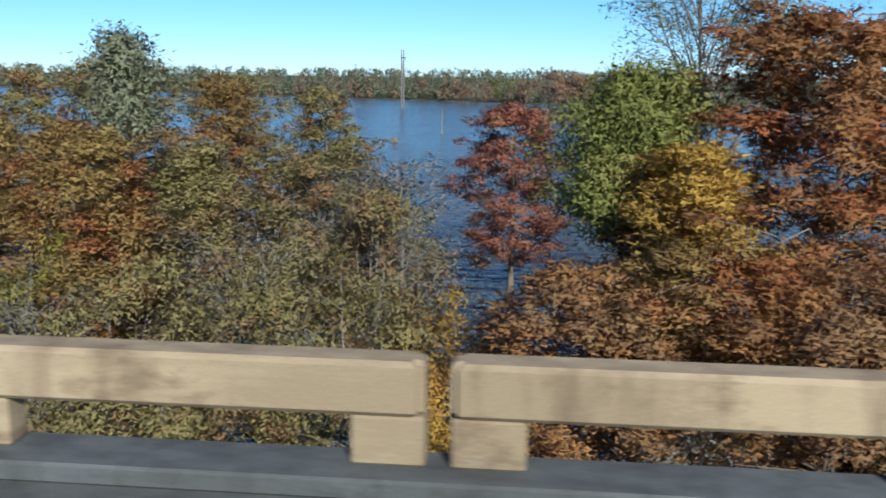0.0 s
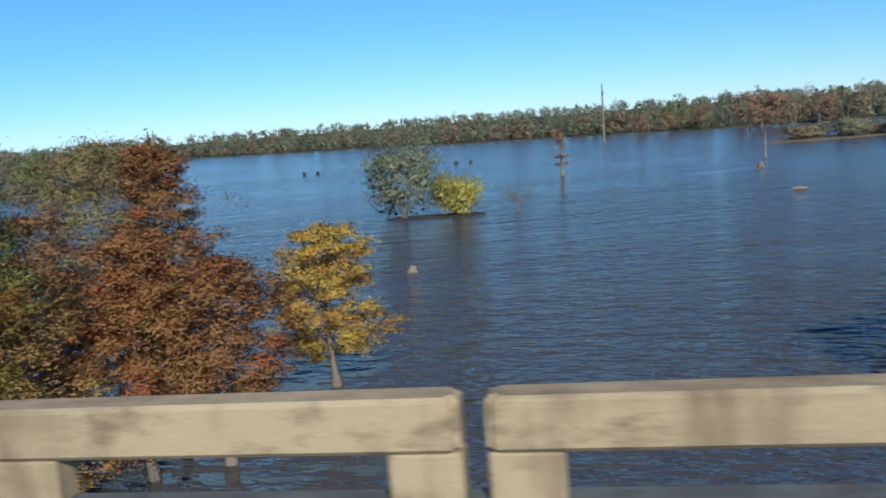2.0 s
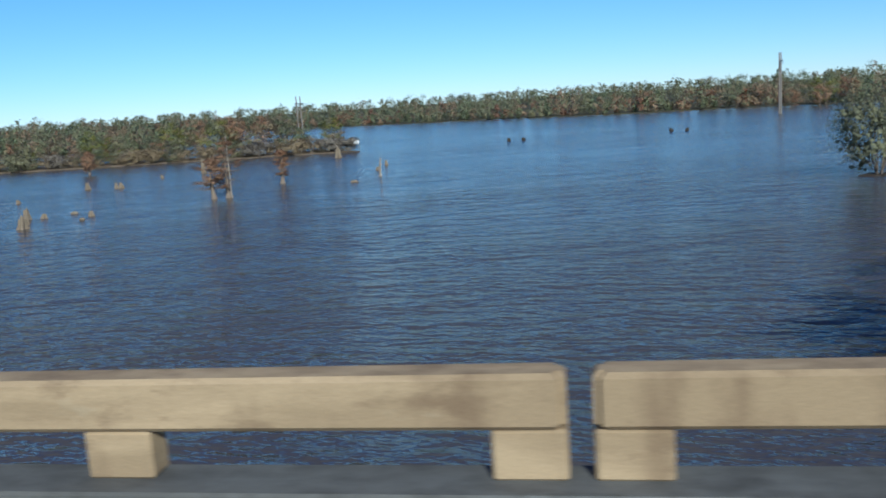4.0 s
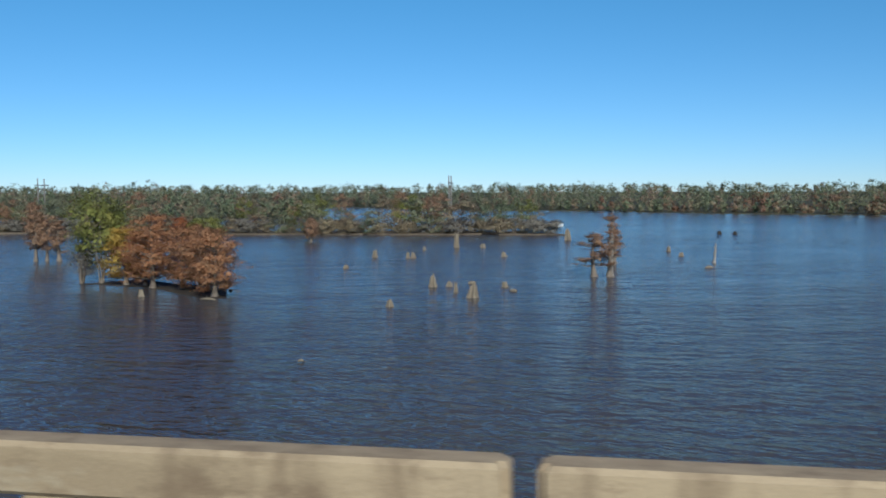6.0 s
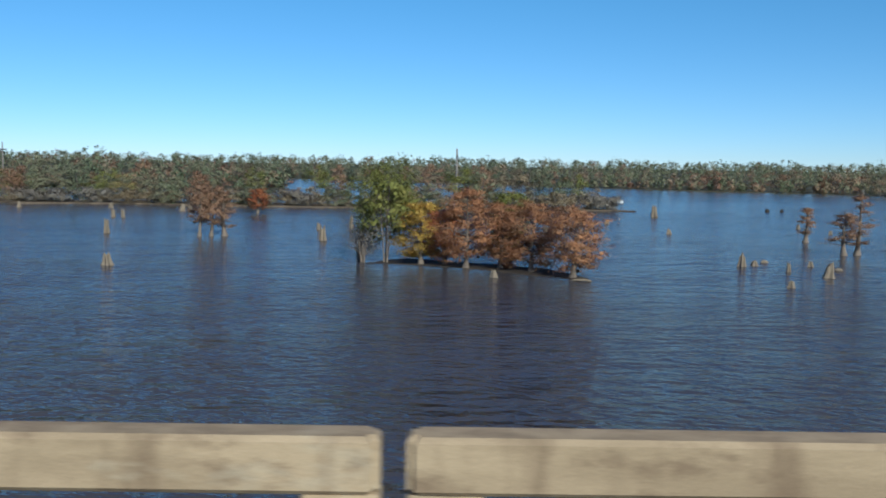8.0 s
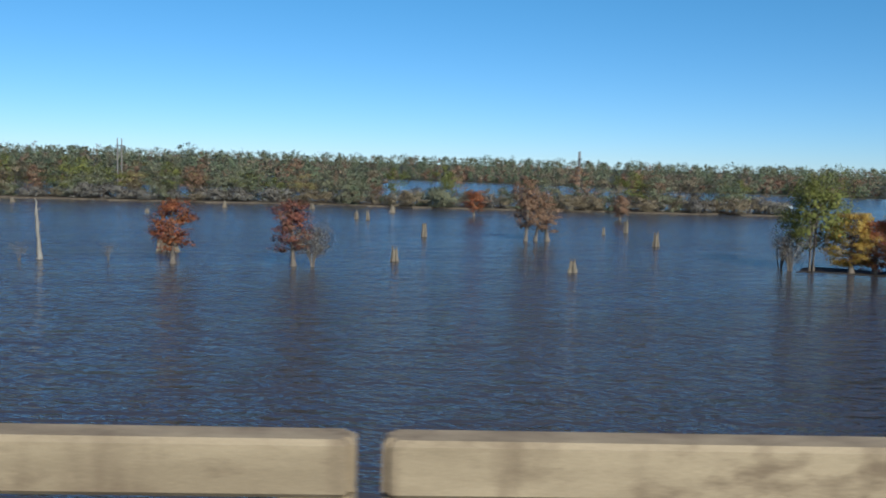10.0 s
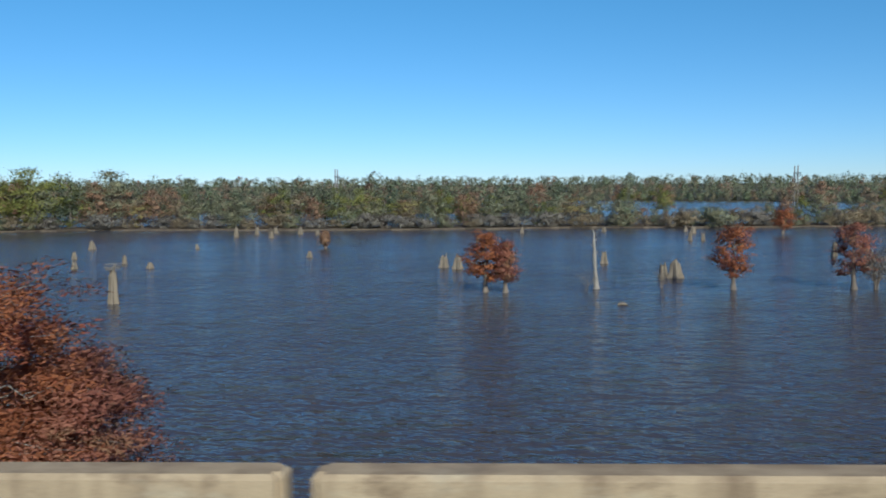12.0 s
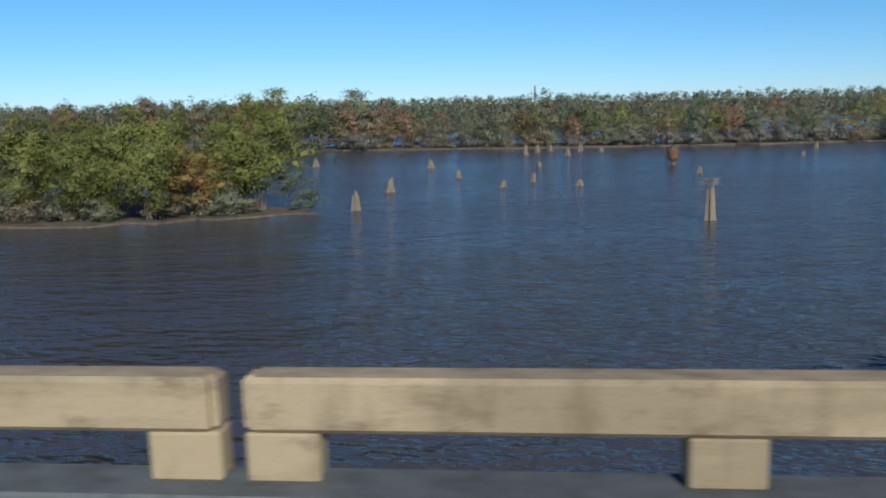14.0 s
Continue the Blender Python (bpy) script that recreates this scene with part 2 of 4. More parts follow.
def plain(name, rgb, rough=0.5, metal=0.0):
    mat, n, l, b = material(name, rough, 0.4)
    fac = noise_at(n, l, 4, 5)
    l.new(ramp(n, l, fac, [(0.3, tuple(c * 0.75 for c in rgb)), (0.7, rgb)]), b.inputs["Base Color"])
    b.inputs["Metallic"].default_value = metal
    return mat


STEEL = plain("galvanised_steel", (0.55, 0.57, 0.58), 0.45, 0.7)
SIGN_GREEN = plain("sign_green", (0.02, 0.20, 0.11), 0.4)
WHITE = plain("white_paint", (0.75, 0.75, 0.72), 0.5)
POLE_WOOD = bark("pole_wood", (0.22, 0.19, 0.16), (0.10, 0.085, 0.07))


# ---------- mesh helpers ----------
def mesh_of(name, verts, faces, mat, smooth=False):
    me = bpy.data.meshes.new(name)
    me.from_pydata([tuple(v) for v in verts], [], faces)
    me.materials.append(mat)
    if smooth:
        me.polygons.foreach_set("use_smooth", [True] * len(me.polygons))
    me.update()
    return me


def part(name, me, parent, label=""):
    ob = new(name, me)
    ob.parent = parent
    return tagged(ob, label)


def box(lo, hi, cut=0.0):
    """A box with its edges bevelled by cut, as a bmesh."""
    bm = bmesh.new()
    bmesh.ops.create_cube(bm, size=1)
    size = [b - a for a, b in zip(lo, hi)]
    mid = [(a + b) / 2 for a, b in zip(lo, hi)]
    bmesh.ops.transform(bm, matrix=Matrix.Translation(mid) @ Matrix.Diagonal((*size, 1)), verts=bm.verts)
    if cut:
        bmesh.ops.bevel(bm, geom=bm.edges[:], offset=cut, segments=1, affect="EDGES")
    return bm


def solid(name, bm, mat):
    me = bpy.data.meshes.new(name)
    bm.to_mesh(me)
    bm.free()
    me.materials.append(mat)
    return me


class Sticks:
    """Tapered tubes gathered into one mesh."""

    def __init__(self):
        self.v, self.f = [], []

    def tube(self, pts, radii, sides=6, cap=True, flute=0.0):
        start = len(self.v)
        pts = [np.asarray(p, float) for p in pts]
        for i, (p, r) in enumerate(zip(pts, radii)):
            d = pts[min(i + 1, len(pts) - 1)] - pts[max(i - 1, 0)]
            d = d / (np.linalg.norm(d) + 1e-9)
            a = np.cross(d, (0.0, 0.0, 1.0) if abs(d[2]) < 0.9 else (1.0, 0.0, 0.0))
            a /= np.linalg.norm(a)
            b = np.cross(d, a)
            for k in range(sides):
                w = 2 * math.pi * k / sides
                rr = r * (1 + (flute if k % 2 else -flute))
                self.v.append(p + rr * (math.cos(w) * a + math.sin(w) * b))
        for i in range(len(pts) - 1):
            for k in range(sides):
                q = start + i * sides
                self.f.append((q + k, q + (k + 1) % sides, q + sides + (k + 1) % sides, q + sides + k))
        if cap:
            self.f.append(tuple(start + (len(pts) - 1) * sides + k for k in range(sides)))

    def mesh(self, name, mat):
        return mesh_of(name, self.v, self.f, mat, True)


def sprays(rng, centres, spread, number, size, flat=0.5, hang=0.0, blade=1.0, heart=None, squash=0.62, out=0.0):
    """Leaf sprays scattered in clumps round the given centres: corners, faces, and soft normals that round off each clump and the crown."""
    centres = np.asarray(centres, float)
    heart = centres.mean(0) if heart is None else np.asarray(heart, float)
    pick = rng.integers(0, len(centres), number)
    off = rng.normal(0, 1, (number, 3)) * np.array([1, 1, squash]) * spread
    p = centres[pick] + off
    d = rng.normal(0, 1, (number, 3)) * np.array([1, 1, flat])
    d[:, 2] -= hang
    if out:
        flat_away = (p - heart) * np.array([1, 1, 0])
        d += out * flat_away / (np.linalg.norm(flat_away, axis=1)[:, None] + 1e-9)
    d /= np.linalg.norm(d, axis=1)[:, None]
    s = np.cross(d, rng.normal(0, 1, (number, 3)))
    s /= np.linalg.norm(s, axis=1)[:, None] + 1e-9
    ln = size * rng.uniform(0.6, 1.4, number)[:, None]
    away = p - heart
    away /= np.linalg.norm(away, axis=1)[:, None] + 1e-9
    local = off / (np.linalg.norm(off, axis=1)[:, None] + 1e-9)
    soft = 0.75 * away + 0.65 * local + rng.normal(0, 0.2, (number, 3)) + np.array([0, 0, 0.15])
    soft /= np.linalg.norm(soft, axis=1)[:, None] + 1e-9
    flip = (np.cross(s, d) * soft).sum(1) < 0
    s[flip] *= -1
    wd = ln * rng.uniform(0.13, 0.24, number)[:, None] * blade
    v = np.stack([p - s * wd, p + s * wd, p + d * ln], 1).reshape(-1, 3)
    return v, np.arange(3 * number).reshape(-1, 3), np.repeat(soft, 3, 0)


LOW = bmesh.new()
bmesh.ops.create_icosphere(LOW, subdivisions=1, radius=1)
LOW_V = np.array([v.co[:] for v in LOW.verts])
LOW_F = np.array([[v.index for v in f.verts] for f in LOW.faces])
LOW.free()


def thicket(rng, centres, radius, heart):
    """Dense inner foliage: uneven lumps about the centres, which close the crown behind its outer sprays."""
    centres = np.asarray(centres, float)
    n = len(centres)
    r = radius * rng.uniform(0.6, 1.25, (n, 1, 1)) * (1 + rng.normal(0, 0.22, (n, len(LOW_V), 1)))
    p = centres[:, None, :] + LOW_V[None] * r * np.array([1, 1, 0.75])
    away = p - np.asarray(heart, float)
    soft = 0.9 * away / (np.linalg.norm(away, axis=2)[:, :, None] + 1e-9) + 0.35 * LOW_V[None] + np.array([0, 0, 0.15])
    soft /= np.linalg.norm(soft, axis=2)[:, :, None] + 1e-9
    faces = LOW_F[None] + (np.arange(n) * len(LOW_V))[:, None, None]
    return p.reshape(-1, 3), faces.reshape(-1, 3), soft.reshape(-1, 3)


def join(a, b):
    return np.concatenate([a[0], b[0]]), np.concatenate([a[1], np.asarray(b[1]) + len(a[0])]), np.concatenate([a[2], b[2]])


def leaf_mesh(name, v, f, soft, mat):
    faces = np.asarray(f, dtype=np.int32)
    sides = faces.shape[1]
    me = bpy.data.meshes.new(name)
    me.vertices.add(len(v))
    me.vertices.foreach_set("co", np.asarray(v, dtype=np.float32).ravel())
    me.loops.add(faces.size)
    me.loops.foreach_set("vertex_index", faces.ravel())
    me.polygons.add(len(faces))
    me.polygons.foreach_set("loop_start", np.arange(0, faces.size, sides, dtype=np.int32))
    me.polygons.foreach_set("use_smooth", np.ones(len(faces), dtype=bool))
    me.materials.append(mat)
    me.update(calc_edges=True)
    me.normals_split_custom_set_from_vertices(soft.tolist())
    return me


PROFILE = {
    "cone": lambda u: 0.18 + 0.95 * (1 - u) ** 0.8 * min(1.0, 0.55 + u * 2.5),
    "round": lambda u: 0.25 + 0.85 * math.sqrt(max(0.0, 1 - (2 * u - 0.85) ** 2 / 1.35)),
    "flame": lambda u: 0.22 + 0.85 * math.sin(math.pi * min(1.0, 0.2 + 0.8 * u)) ** 0.8,
    "bushy": lambda u: 0.45 + 0.6 * math.sqrt(max(0.0, 1 - u * u)),
}


def grow(seed, tall, wide, shape="cone", clear=0.18, limbs=26, cards=5000, card=0.2, clump=0.4, thick=0.18,
         rise=0.25, stems=1, bare=0.0, twigs=3, sides=6, per=4, blade=1.3, hang=0.0, squash=0.62, lumps=0, lump=0.5, flat=0.6, fan=0.0, crest=True, topped=0.8):
    """A tree's wood and leaf sprays: tapered trunks with flared feet, limbs, twigs, clumps at the limbs' outer ends."""
    rng = np.random.default_rng(seed)
    wood, centres = Sticks(), []
    profile = PROFILE[shape]
    for s in range(stems):
        ang = rng.uniform(0, 6.28)
        off = 0 if stems == 1 else rng.uniform(0.1, 0.3) * wide
        foot = np.array([math.cos(ang) * off * 0.35, math.sin(ang) * off * 0.35, 0])
        top = np.array([math.cos(ang) * off * 1.6, math.sin(ang) * off * 1.6, tall * (1 if s == 0 else rng.uniform(0.72, 0.97))])
        bend = rng.normal(0, 0.02 * tall, 3)
        bend[2] = 0
        def along(u):
            return foot + (top - foot) * u + bend * math.sin(math.pi * u)
        steps = [0, 0.03, 0.08, 0.2, 0.4, 0.6, 0.8, 1.0]
        r0 = thick / math.sqrt(stems)
        radii = [r0 * k for k in (2.1, 1.5, 1.1, 0.9, 0.68, 0.46, 0.25, 0.06)]
        pts = [along(u) for u in steps]
        pts[0] = pts[0] - np.array([0, 0, 0.5])
        wood.tube(pts, radii, sides + 2, flute=0.06)
        count = max(4, limbs // stems)
        for i in range(count):
            u = (i + rng.uniform(0, 1)) / count
            h = clear + (1 - clear) * u * 0.97
            a = i * 2.4 + rng.uniform(-0.6, 0.6)
            if stems > 1:
                a = ang + rng.normal(0, 1.3)
            reach = wide * profile(u) * rng.uniform(0.65, 1.12)
            p0 = along(h)
            out = np.array([math.cos(a), math.sin(a), 0])
            lift = rise * rng.uniform(0.4, 1.6) * reach
            p1 = p0 + out * reach * 0.35 + np.array([0, 0, lift * 0.35]) + rng.normal(0, 0.05 * reach, 3)
            p2 = p0 + out * reach * 0.7 + np.array([0, 0, lift * 0.75]) + rng.normal(0, 0.08 * reach, 3)
            p3 = p0 + out * reach + np.array([0, 0, lift * 0.95]) + rng.normal(0, 0.1 * reach, 3)
            r = max(0.012, r0 * 0.42 * (1 - 0.75 * h))
            wood.tube([p0, p1, p2, p3], [r, r * 0.7, r * 0.42, r * 0.12], max(3, sides - 2), cap=False)
            leafy = rng.uniform() >= bare or u > topped
            for k in range(twigs):
                v = rng.uniform(0.3, 0.95)
                q0 = p0 + (p3 - p0) * v + np.array([0, 0, (p2 - p0 - (p3 - p0) * 0.7)[2]]) * 0.5
                q1 = q0 + (out * 0.5 + rng.normal(0, 0.6, 3) * np.array([1, 1, 0.6])) * reach * 0.33
                wood.tube([q0, (q0 + q1) / 2 + rng.normal(0, 0.03 * reach, 3), q1], [r * 0.3, r * 0.2, r * 0.06], 3, cap=False)
                if leafy:
                    centres.append(q1)
            if leafy:
                for k in range(per):
                    v = 0.35 + 0.7 * rng.uniform() ** 0.7
                    centres.append(p0 + (p3 - p0) * v + rng.normal(0, 0.1 * reach, 3))
        if crest:
            centres.append(top)
        if crest and bare < 0.5:
            centres.append(along(0.96))
    heart = (0, 0, tall * (0.35 + 0.4 * clear))
    v, f, soft = sprays(rng, centres, clump, cards, card, flat, hang, blade, heart, squash, fan)
    if lumps:
        body = np.asarray(centres)
        body = body[body[:, 2] < 0.9 * tall]
        pick = body[rng.integers(0, len(body), lumps)] * np.array([0.84, 0.84, 0.96]) + rng.normal(0, clump * 0.4, (lumps, 3))
        v, f, soft = join((v, f, soft), thicket(rng, pick, lump, heart))
    v[:, 2] = np.maximum(v[:, 2], 0.15)
    return wood, (v, f, soft)


def tree(name, x, y, leaf, wood_mat, label, category="tree", group="", spin=0.0, z=0.0, **how):
    ob = new(name)
    wood, leaves = grow(**how)
    part("trunk", wood.mesh("trunk", wood_mat), ob)
    part("crown", leaf_mesh("crown", *leaves, leaf), ob)
    ob.matrix_basis = pose(x, y, z, 0, 0, spin)
    return tagged(ob, label, category, group)


# ---------- lake ----------
def sheet(name, points, z, mat, skirt=0.0):
    """A flat outline filled at height z, with a rim that falls to the water."""
    bm = bmesh.new()
    top = [bm.verts.new((x, y, z)) for x, y in points]
    bm.faces.new(top)
    if skirt:
        cx, cy = sum(p[0] for p in points) / len(points), sum(p[1] for p in points) / len(points)
        low = []
        for x, y in points:
            d = math.hypot(x - cx, y - cy)
            low.append(bm.verts.new((x + (x - cx) / d * skirt, y + (y - cy) / d * skirt, -0.4)))
        for i in range(len(top)):
            j = (i + 1) % len(top)
            bm.faces.new((top[i], low[i], low[j], top[j]))
    bmesh.ops.recalc_face_normals(bm, faces=bm.faces)
    bmesh.ops.triangulate(bm, faces=bm.faces)
    return solid(name, bm, mat)


def island(name, outline, z, mat, seed, label, step=3.0, rough=1.2):
    """Low ground with a ragged edge, following the outline's corners."""
    rng = np.random.default_rng(seed)
    pts = []
    for (x0, y0), (x1, y1) in zip(outline, outline[1:] + outline[:1]):
        n = max(1, int(math.hypot(x1 - x0, y1 - y0) / step))
        for k in range(n):
            u = k / n
            pts.append((x0 + (x1 - x0) * u + rng.normal(0, rough * 0.5), y0 + (y1 - y0) * u + rng.normal(0, rough)))
    ob = new(name, sheet(name, pts, z, mat, 1.0))
    return tagged(ob, label, "bank", "", "structure")


water = new("water", mesh_of("water", [(-4000, -4000, 0), (3500, -4000, 0), (3500, 4500, 0), (-4000, 4500, 0)], [(0, 1, 2, 3)], WATER))
tagged(water, "rippled blue lake with brown murky water", "water", "", "structure")

BANK = [(-188, 250), (-230, 247), (-290, 242), (-330, 246), (-380, 240), (-430, 242), (-470, 246), (-520, 233), (-620, 228),
        (-620, 250), (-520, 256), (-470, 268), (-400, 262), (-300, 262), (-205, 264)]
island("ground_bank", BANK, 0.35, MUD, 3, "low muddy lake bank with bare brown shore", 6, 1.2)
island("ground_cypress_island", [(-253.0, 111.0), (-246.0, 109.7), (-238.1, 105.3), (-228.7, 99.1), (-226.2, 99.7), (-230.1, 107.8), (-238.0, 112.5), (-247.9, 117.2)], 0.06, DARK_MUD, 4,
       "small muddy island under cypress trees", 2, 0.5)
island("ground_willow_island", [(-450.3, 104.0), (-457.9, 99.6), (-470.9, 94.4), (-490.8, 91.5), (-517.1, 91.7), (-542.1, 97.6), (-538.7, 127.3), (-487.8, 129.2), (-462.5, 112.6)], 0.16, MUD, 5,
       "brown mud island covered with willows", 3, 0.8)
island("ground_shrub_islet", [(-87.0, 117.2), (-80.6, 116.6), (-74.3, 117.2), (-73.0, 118.6), (-76.9, 120.7), (-84.9, 120.6)], 0.15, DARK_MUD, 6, "tiny mud islet with two shrubs", 2, 0.4)
island("ground_near_bank", [(58.8, 10.6), (38.8, 28.1), (13.5, 30.8), (1.8, 22.4), (-10.1, 26.1), (-23.8, 30.9), (-31.7, 18.7), (-27.9, 8.3)], 0.4, LITTER, 7, "leaf-strewn bank below the bridge", 3, 0.9)
island("ground_willow_bank", [(-73.5, 8.3), (-75.9, 24.3), (-86.4, 31.8), (-97.9, 33.7), (-109.8, 26.5), (-112.8, 9.0)], 0.4, LITTER, 8, "leaf-strewn bank below the bridge", 3, 0.9)
island("ground_reeds", [(-6.6, 252.2), (14.9, 251.7), (46.9, 256.6), (69.7, 265.7), (46.0, 274.0), (6.5, 268.4)], 0.3, MUD, 9, "low reedy flat in the lake", 5, 1.0)
FAR = [(-1600, 560), (-900, 470), (-520, 395), (-330, 372), (-318, 420), (-390, 560), (-440, 690), (-380, 665), (-300, 600), (-200, 545), (-150, 512), (-100, 475),
       (-30, 447), (12, 424), (70, 408), (300, 400), (900, 440), (3000, 700), (3000, 4400), (-3500, 4400), (-3500, 900)]
FAR_GROUND = soil("forest_floor", (0.085, 0.075, 0.04), (0.04, 0.035, 0.02))
island("ground_far_shore", FAR, 0.4, FAR_GROUND, 10, "distant wooded lake shore", 25, 3)

# ---------- bridge ----------
DECK, TOP = EYE_Z - 2.63, EYE_Z - 1.747
SPAN, JOINT = 12.19, -0.5
N0, N1 = -5, 42


def rail_section(length):
    """A chamfered concrete beam lying along x, its ends bevelled."""
    bm = box((-length / 2, 5.21, TOP - 0.38), (length / 2, 5.50, TOP))
    ends = [e for e in bm.edges if abs(e.verts[0].co.z - e.verts[1].co.z) > 0.1]
    bmesh.ops.bevel(bm, geom=ends, offset=0.05, segments=2, affect="EDGES")
    long = [e for e in bm.edges if abs(e.verts[0].co.z - e.verts[1].co.z) < 1e-4]
    bmesh.ops.bevel(bm, geom=long, offset=0.034, segments=1, affect="EDGES")
    return solid("beam", bm, RAIL_CONCRETE)


def railing():
    ob = new("bridge_railing")
    part("beam", rail_section(SPAN - 0.17), ob)
    me = solid("post", box((-0.25, 5.24, DECK + 0.148), (0.25, 5.485, TOP - 0.383), 0.02), RAIL_CONCRETE)
    for u in (-0.4726, -0.2363, 0, 0.2363, 0.4726):
        post = part("post", me, ob)
        post.location = (u * SPAN, 0, 0)
    return tagged(ob, "weathered tan concrete bridge railing with open gaps below the beam", "railing", "railing sections")


first = railing()
first.matrix_basis = pose(JOINT - SPAN * (N0 + 0.5), 0, 0)
for k in range(N0 + 1, N1):
    copy_thing(first, pose(JOINT - SPAN * (k + 0.5), 0, 0))
for k in range(N0, N1):
    far_side = copy_thing(first, pose(JOINT - SPAN * (k + 0.5), -2.2, 0, 0, 0, 180))
X_LEFT, X_RIGHT = JOINT - SPAN * N1, JOINT - SPAN * N0
deck = new("bridge_deck", solid("bridge_deck", box((X_LEFT, -7.85, DECK - 0.45), (X_RIGHT, 5.62, DECK)), SHADED_CONCRETE))
tagged(deck, "grey concrete bridge deck", "bridge", "", "structure")
kerb_me = solid("kerb", box((X_LEFT, 5.02, DECK + 0.002), (X_RIGHT, 5.51, DECK + 0.15), 0.02), SHADED_CONCRETE)
tagged(new("kerb", kerb_me), "grey concrete kerb at the foot of the railing", "kerb", "", "structure")
kerb_far = new("kerb", kerb_me)
kerb_far.matrix_basis = pose(X_LEFT + X_RIGHT, -2.2, 0, 0, 0, 180)
tagged(kerb_far, "grey concrete kerb at the foot of the railing", "kerb", "", "structure")
line_me = solid("edge_line", box((X_LEFT, 2.2, DECK), (X_RIGHT, 2.32, DECK + 0.004)), WHITE)
tagged(new("edge_line", line_me), "white painted edge line on the deck", "road marking", "", "structure")


def pier():
    ob = new("bridge_pier")
    part("cap", solid("cap", box((-0.5, -7.4, DECK - 1.35), (0.5, 5.3, DECK - 0.452), 0.04), SHADED_CONCRETE), ob)
    me = solid("pile", box((-0.3, -0.3, -1.5), (0.3, 0.3, DECK - 1.34), 0.05), SHADED_CONCRETE)
    for y in (-6.5, -3.0, 0.8, 4.4):
        part("pile", me, ob).location = (0, y, 0)
    return tagged(ob, "grey concrete pile bent standing in the water", "bridge pier", "bridge piers")


first = pier()
first.matrix_basis = pose(JOINT - SPAN * N0, 0, 0)
for k in range(N0 + 1, N1 + 1):
    copy_thing(first, pose(JOINT - SPAN * k, 0, 0))


def road_sign():
    """A green marker plate on a steel post bolted to the railing, its edge to the lake."""
    ob = new("road_sign")
    part("base_plate", solid("base_plate", box((-0.09, -0.09, 0), (0.09, 0.09, 0.014), 0.003), STEEL), ob)
    part("post", solid("post", box((-0.03, -0.03, 0.014), (0.022, 0.03, 2.36), 0.004), STEEL), ob)
    plate = part("plate", solid("plate", box((0.024, -0.13, 0.42), (0.032, 0.13, 2.28), 0.002), SIGN_GREEN), ob, "green plate")
    for z in (2.05, 1.65, 1.25, 0.85):
        part("lettering", solid("lettering", box((0.032, -0.08, z - 0.12), (0.034, 0.08, z + 0.12)), WHITE), plate, "white bars")
    for z in (0.6, 2.2):
        part("bolt", solid("bolt", box((-0.035, -0.012, z), (0.04, 0.012, z + 0.024), 0.003), STEEL), ob)
    return tagged(ob, "tall narrow green road marker on a leaning steel post", "road sign")


road_sign().matrix_basis = pose(-318.55, 5.38, TOP, 0, -15.6) @ Matrix.Diagonal((1, 1, 1.075, 1))

# ---------- trees by the bridge ----------
CYPRESS = dict(shape="cone", limbs=60, cards=30000, card=0.185, clump=0.29, per=4, twigs=2, blade=0.85, squash=0.42, flat=0.4, fan=0.7)
CYP_LABEL = "bald cypress with rust-orange autumn needles"


def near(name, x, y, tall, wide, leaf, label, seed, wood=BARK, **how):
    args = dict(CYPRESS)
    args.update(how)
    tree(name, x, y, leaf, wood, label, "tree", "", seed * 37 % 360, seed=seed, tall=tall, wide=wide, z=0.0, **args)


near("cypress_tree", -0.4, 49.9, 11.6, 3.4, RED, "red bald cypress standing in the water", 11, clump=0.3, card=0.22, cards=34000, shape="flame")
near("cypress_tree", -31.8, 48.2, 10.8, 3.2, RED, "reddish bald cypress at the water's edge", 12)
near("cypress_tree", -41.8, 36.3, 8.6, 3.2, BROWN, "broad brown-orange cypress standing in the water", 13, shape="round")
near("cypress_tree", -37.9, 37.3, 9.7, 3.5, BROWN, "broad brown bald cypress standing in the water", 14, shape="round")
near("cypress_tree", -34.9, 40.9, 9.0, 3.1, RUST, "broad rust-coloured cypress standing in the water", 15, shape="round")
near("cypress_tree", -22.7, 47.5, 14.3, 3.5, MIXED, "tall yellowish brown bald cypress", 16)
near("cypress_tree", -21.4, 32.3, 12.2, 3.7, MIXED, "tall brown and yellow cypress with a pale trunk", 17, PALE_BARK)
near("cypress_tree", -26.2, 35.5, 10.8, 3.5, BROWN, CYP_LABEL, 18)
near("cypress_tree", -29.6, 37.6, 8.6, 3.2, BROWN, "broad brown cypress standing in the water", 30, shape="round")
near("cypress_tree", -14.3, 40.2, 13.0, 4.1, MIXED, "brown and yellow cypress in dense growth", 19)
near("willow_tree", -8.7, 37.2, 9.6, 3.9, OLIVE, "olive-grey tree in dense growth", 20, shape="round")
near("cypress_tree", -17.2, 48.5, 12.7, 3.9, OLIVE, "olive-brown tree in dense growth", 21, shape="round")
near("willow_tree", -13.2, 27.8, 14.1, 0.9, GREY_GREEN, "tall green tree with a rounded top", 22, shape="round", clear=0.78, cards=9000, limbs=34, rise=0.6, fan=0.2, flat=0.9, squash=0.8)
near("cypress_tree", -13.6, 26.2, 11.4, 3.0, MIXED, "brown and yellow cypress in dense growth", 26, clear=0.1)
near("cypress_tree", -10.2, 44.0, 12.4, 3.9, OLIVE, "olive-brown cypress in dense growth", 27, cards=30000)
near("cypress_tree", -26.8, 45.0, 13.4, 3.4, OLIVE, "olive-brown tree in dense growth", 28, cards=30000)
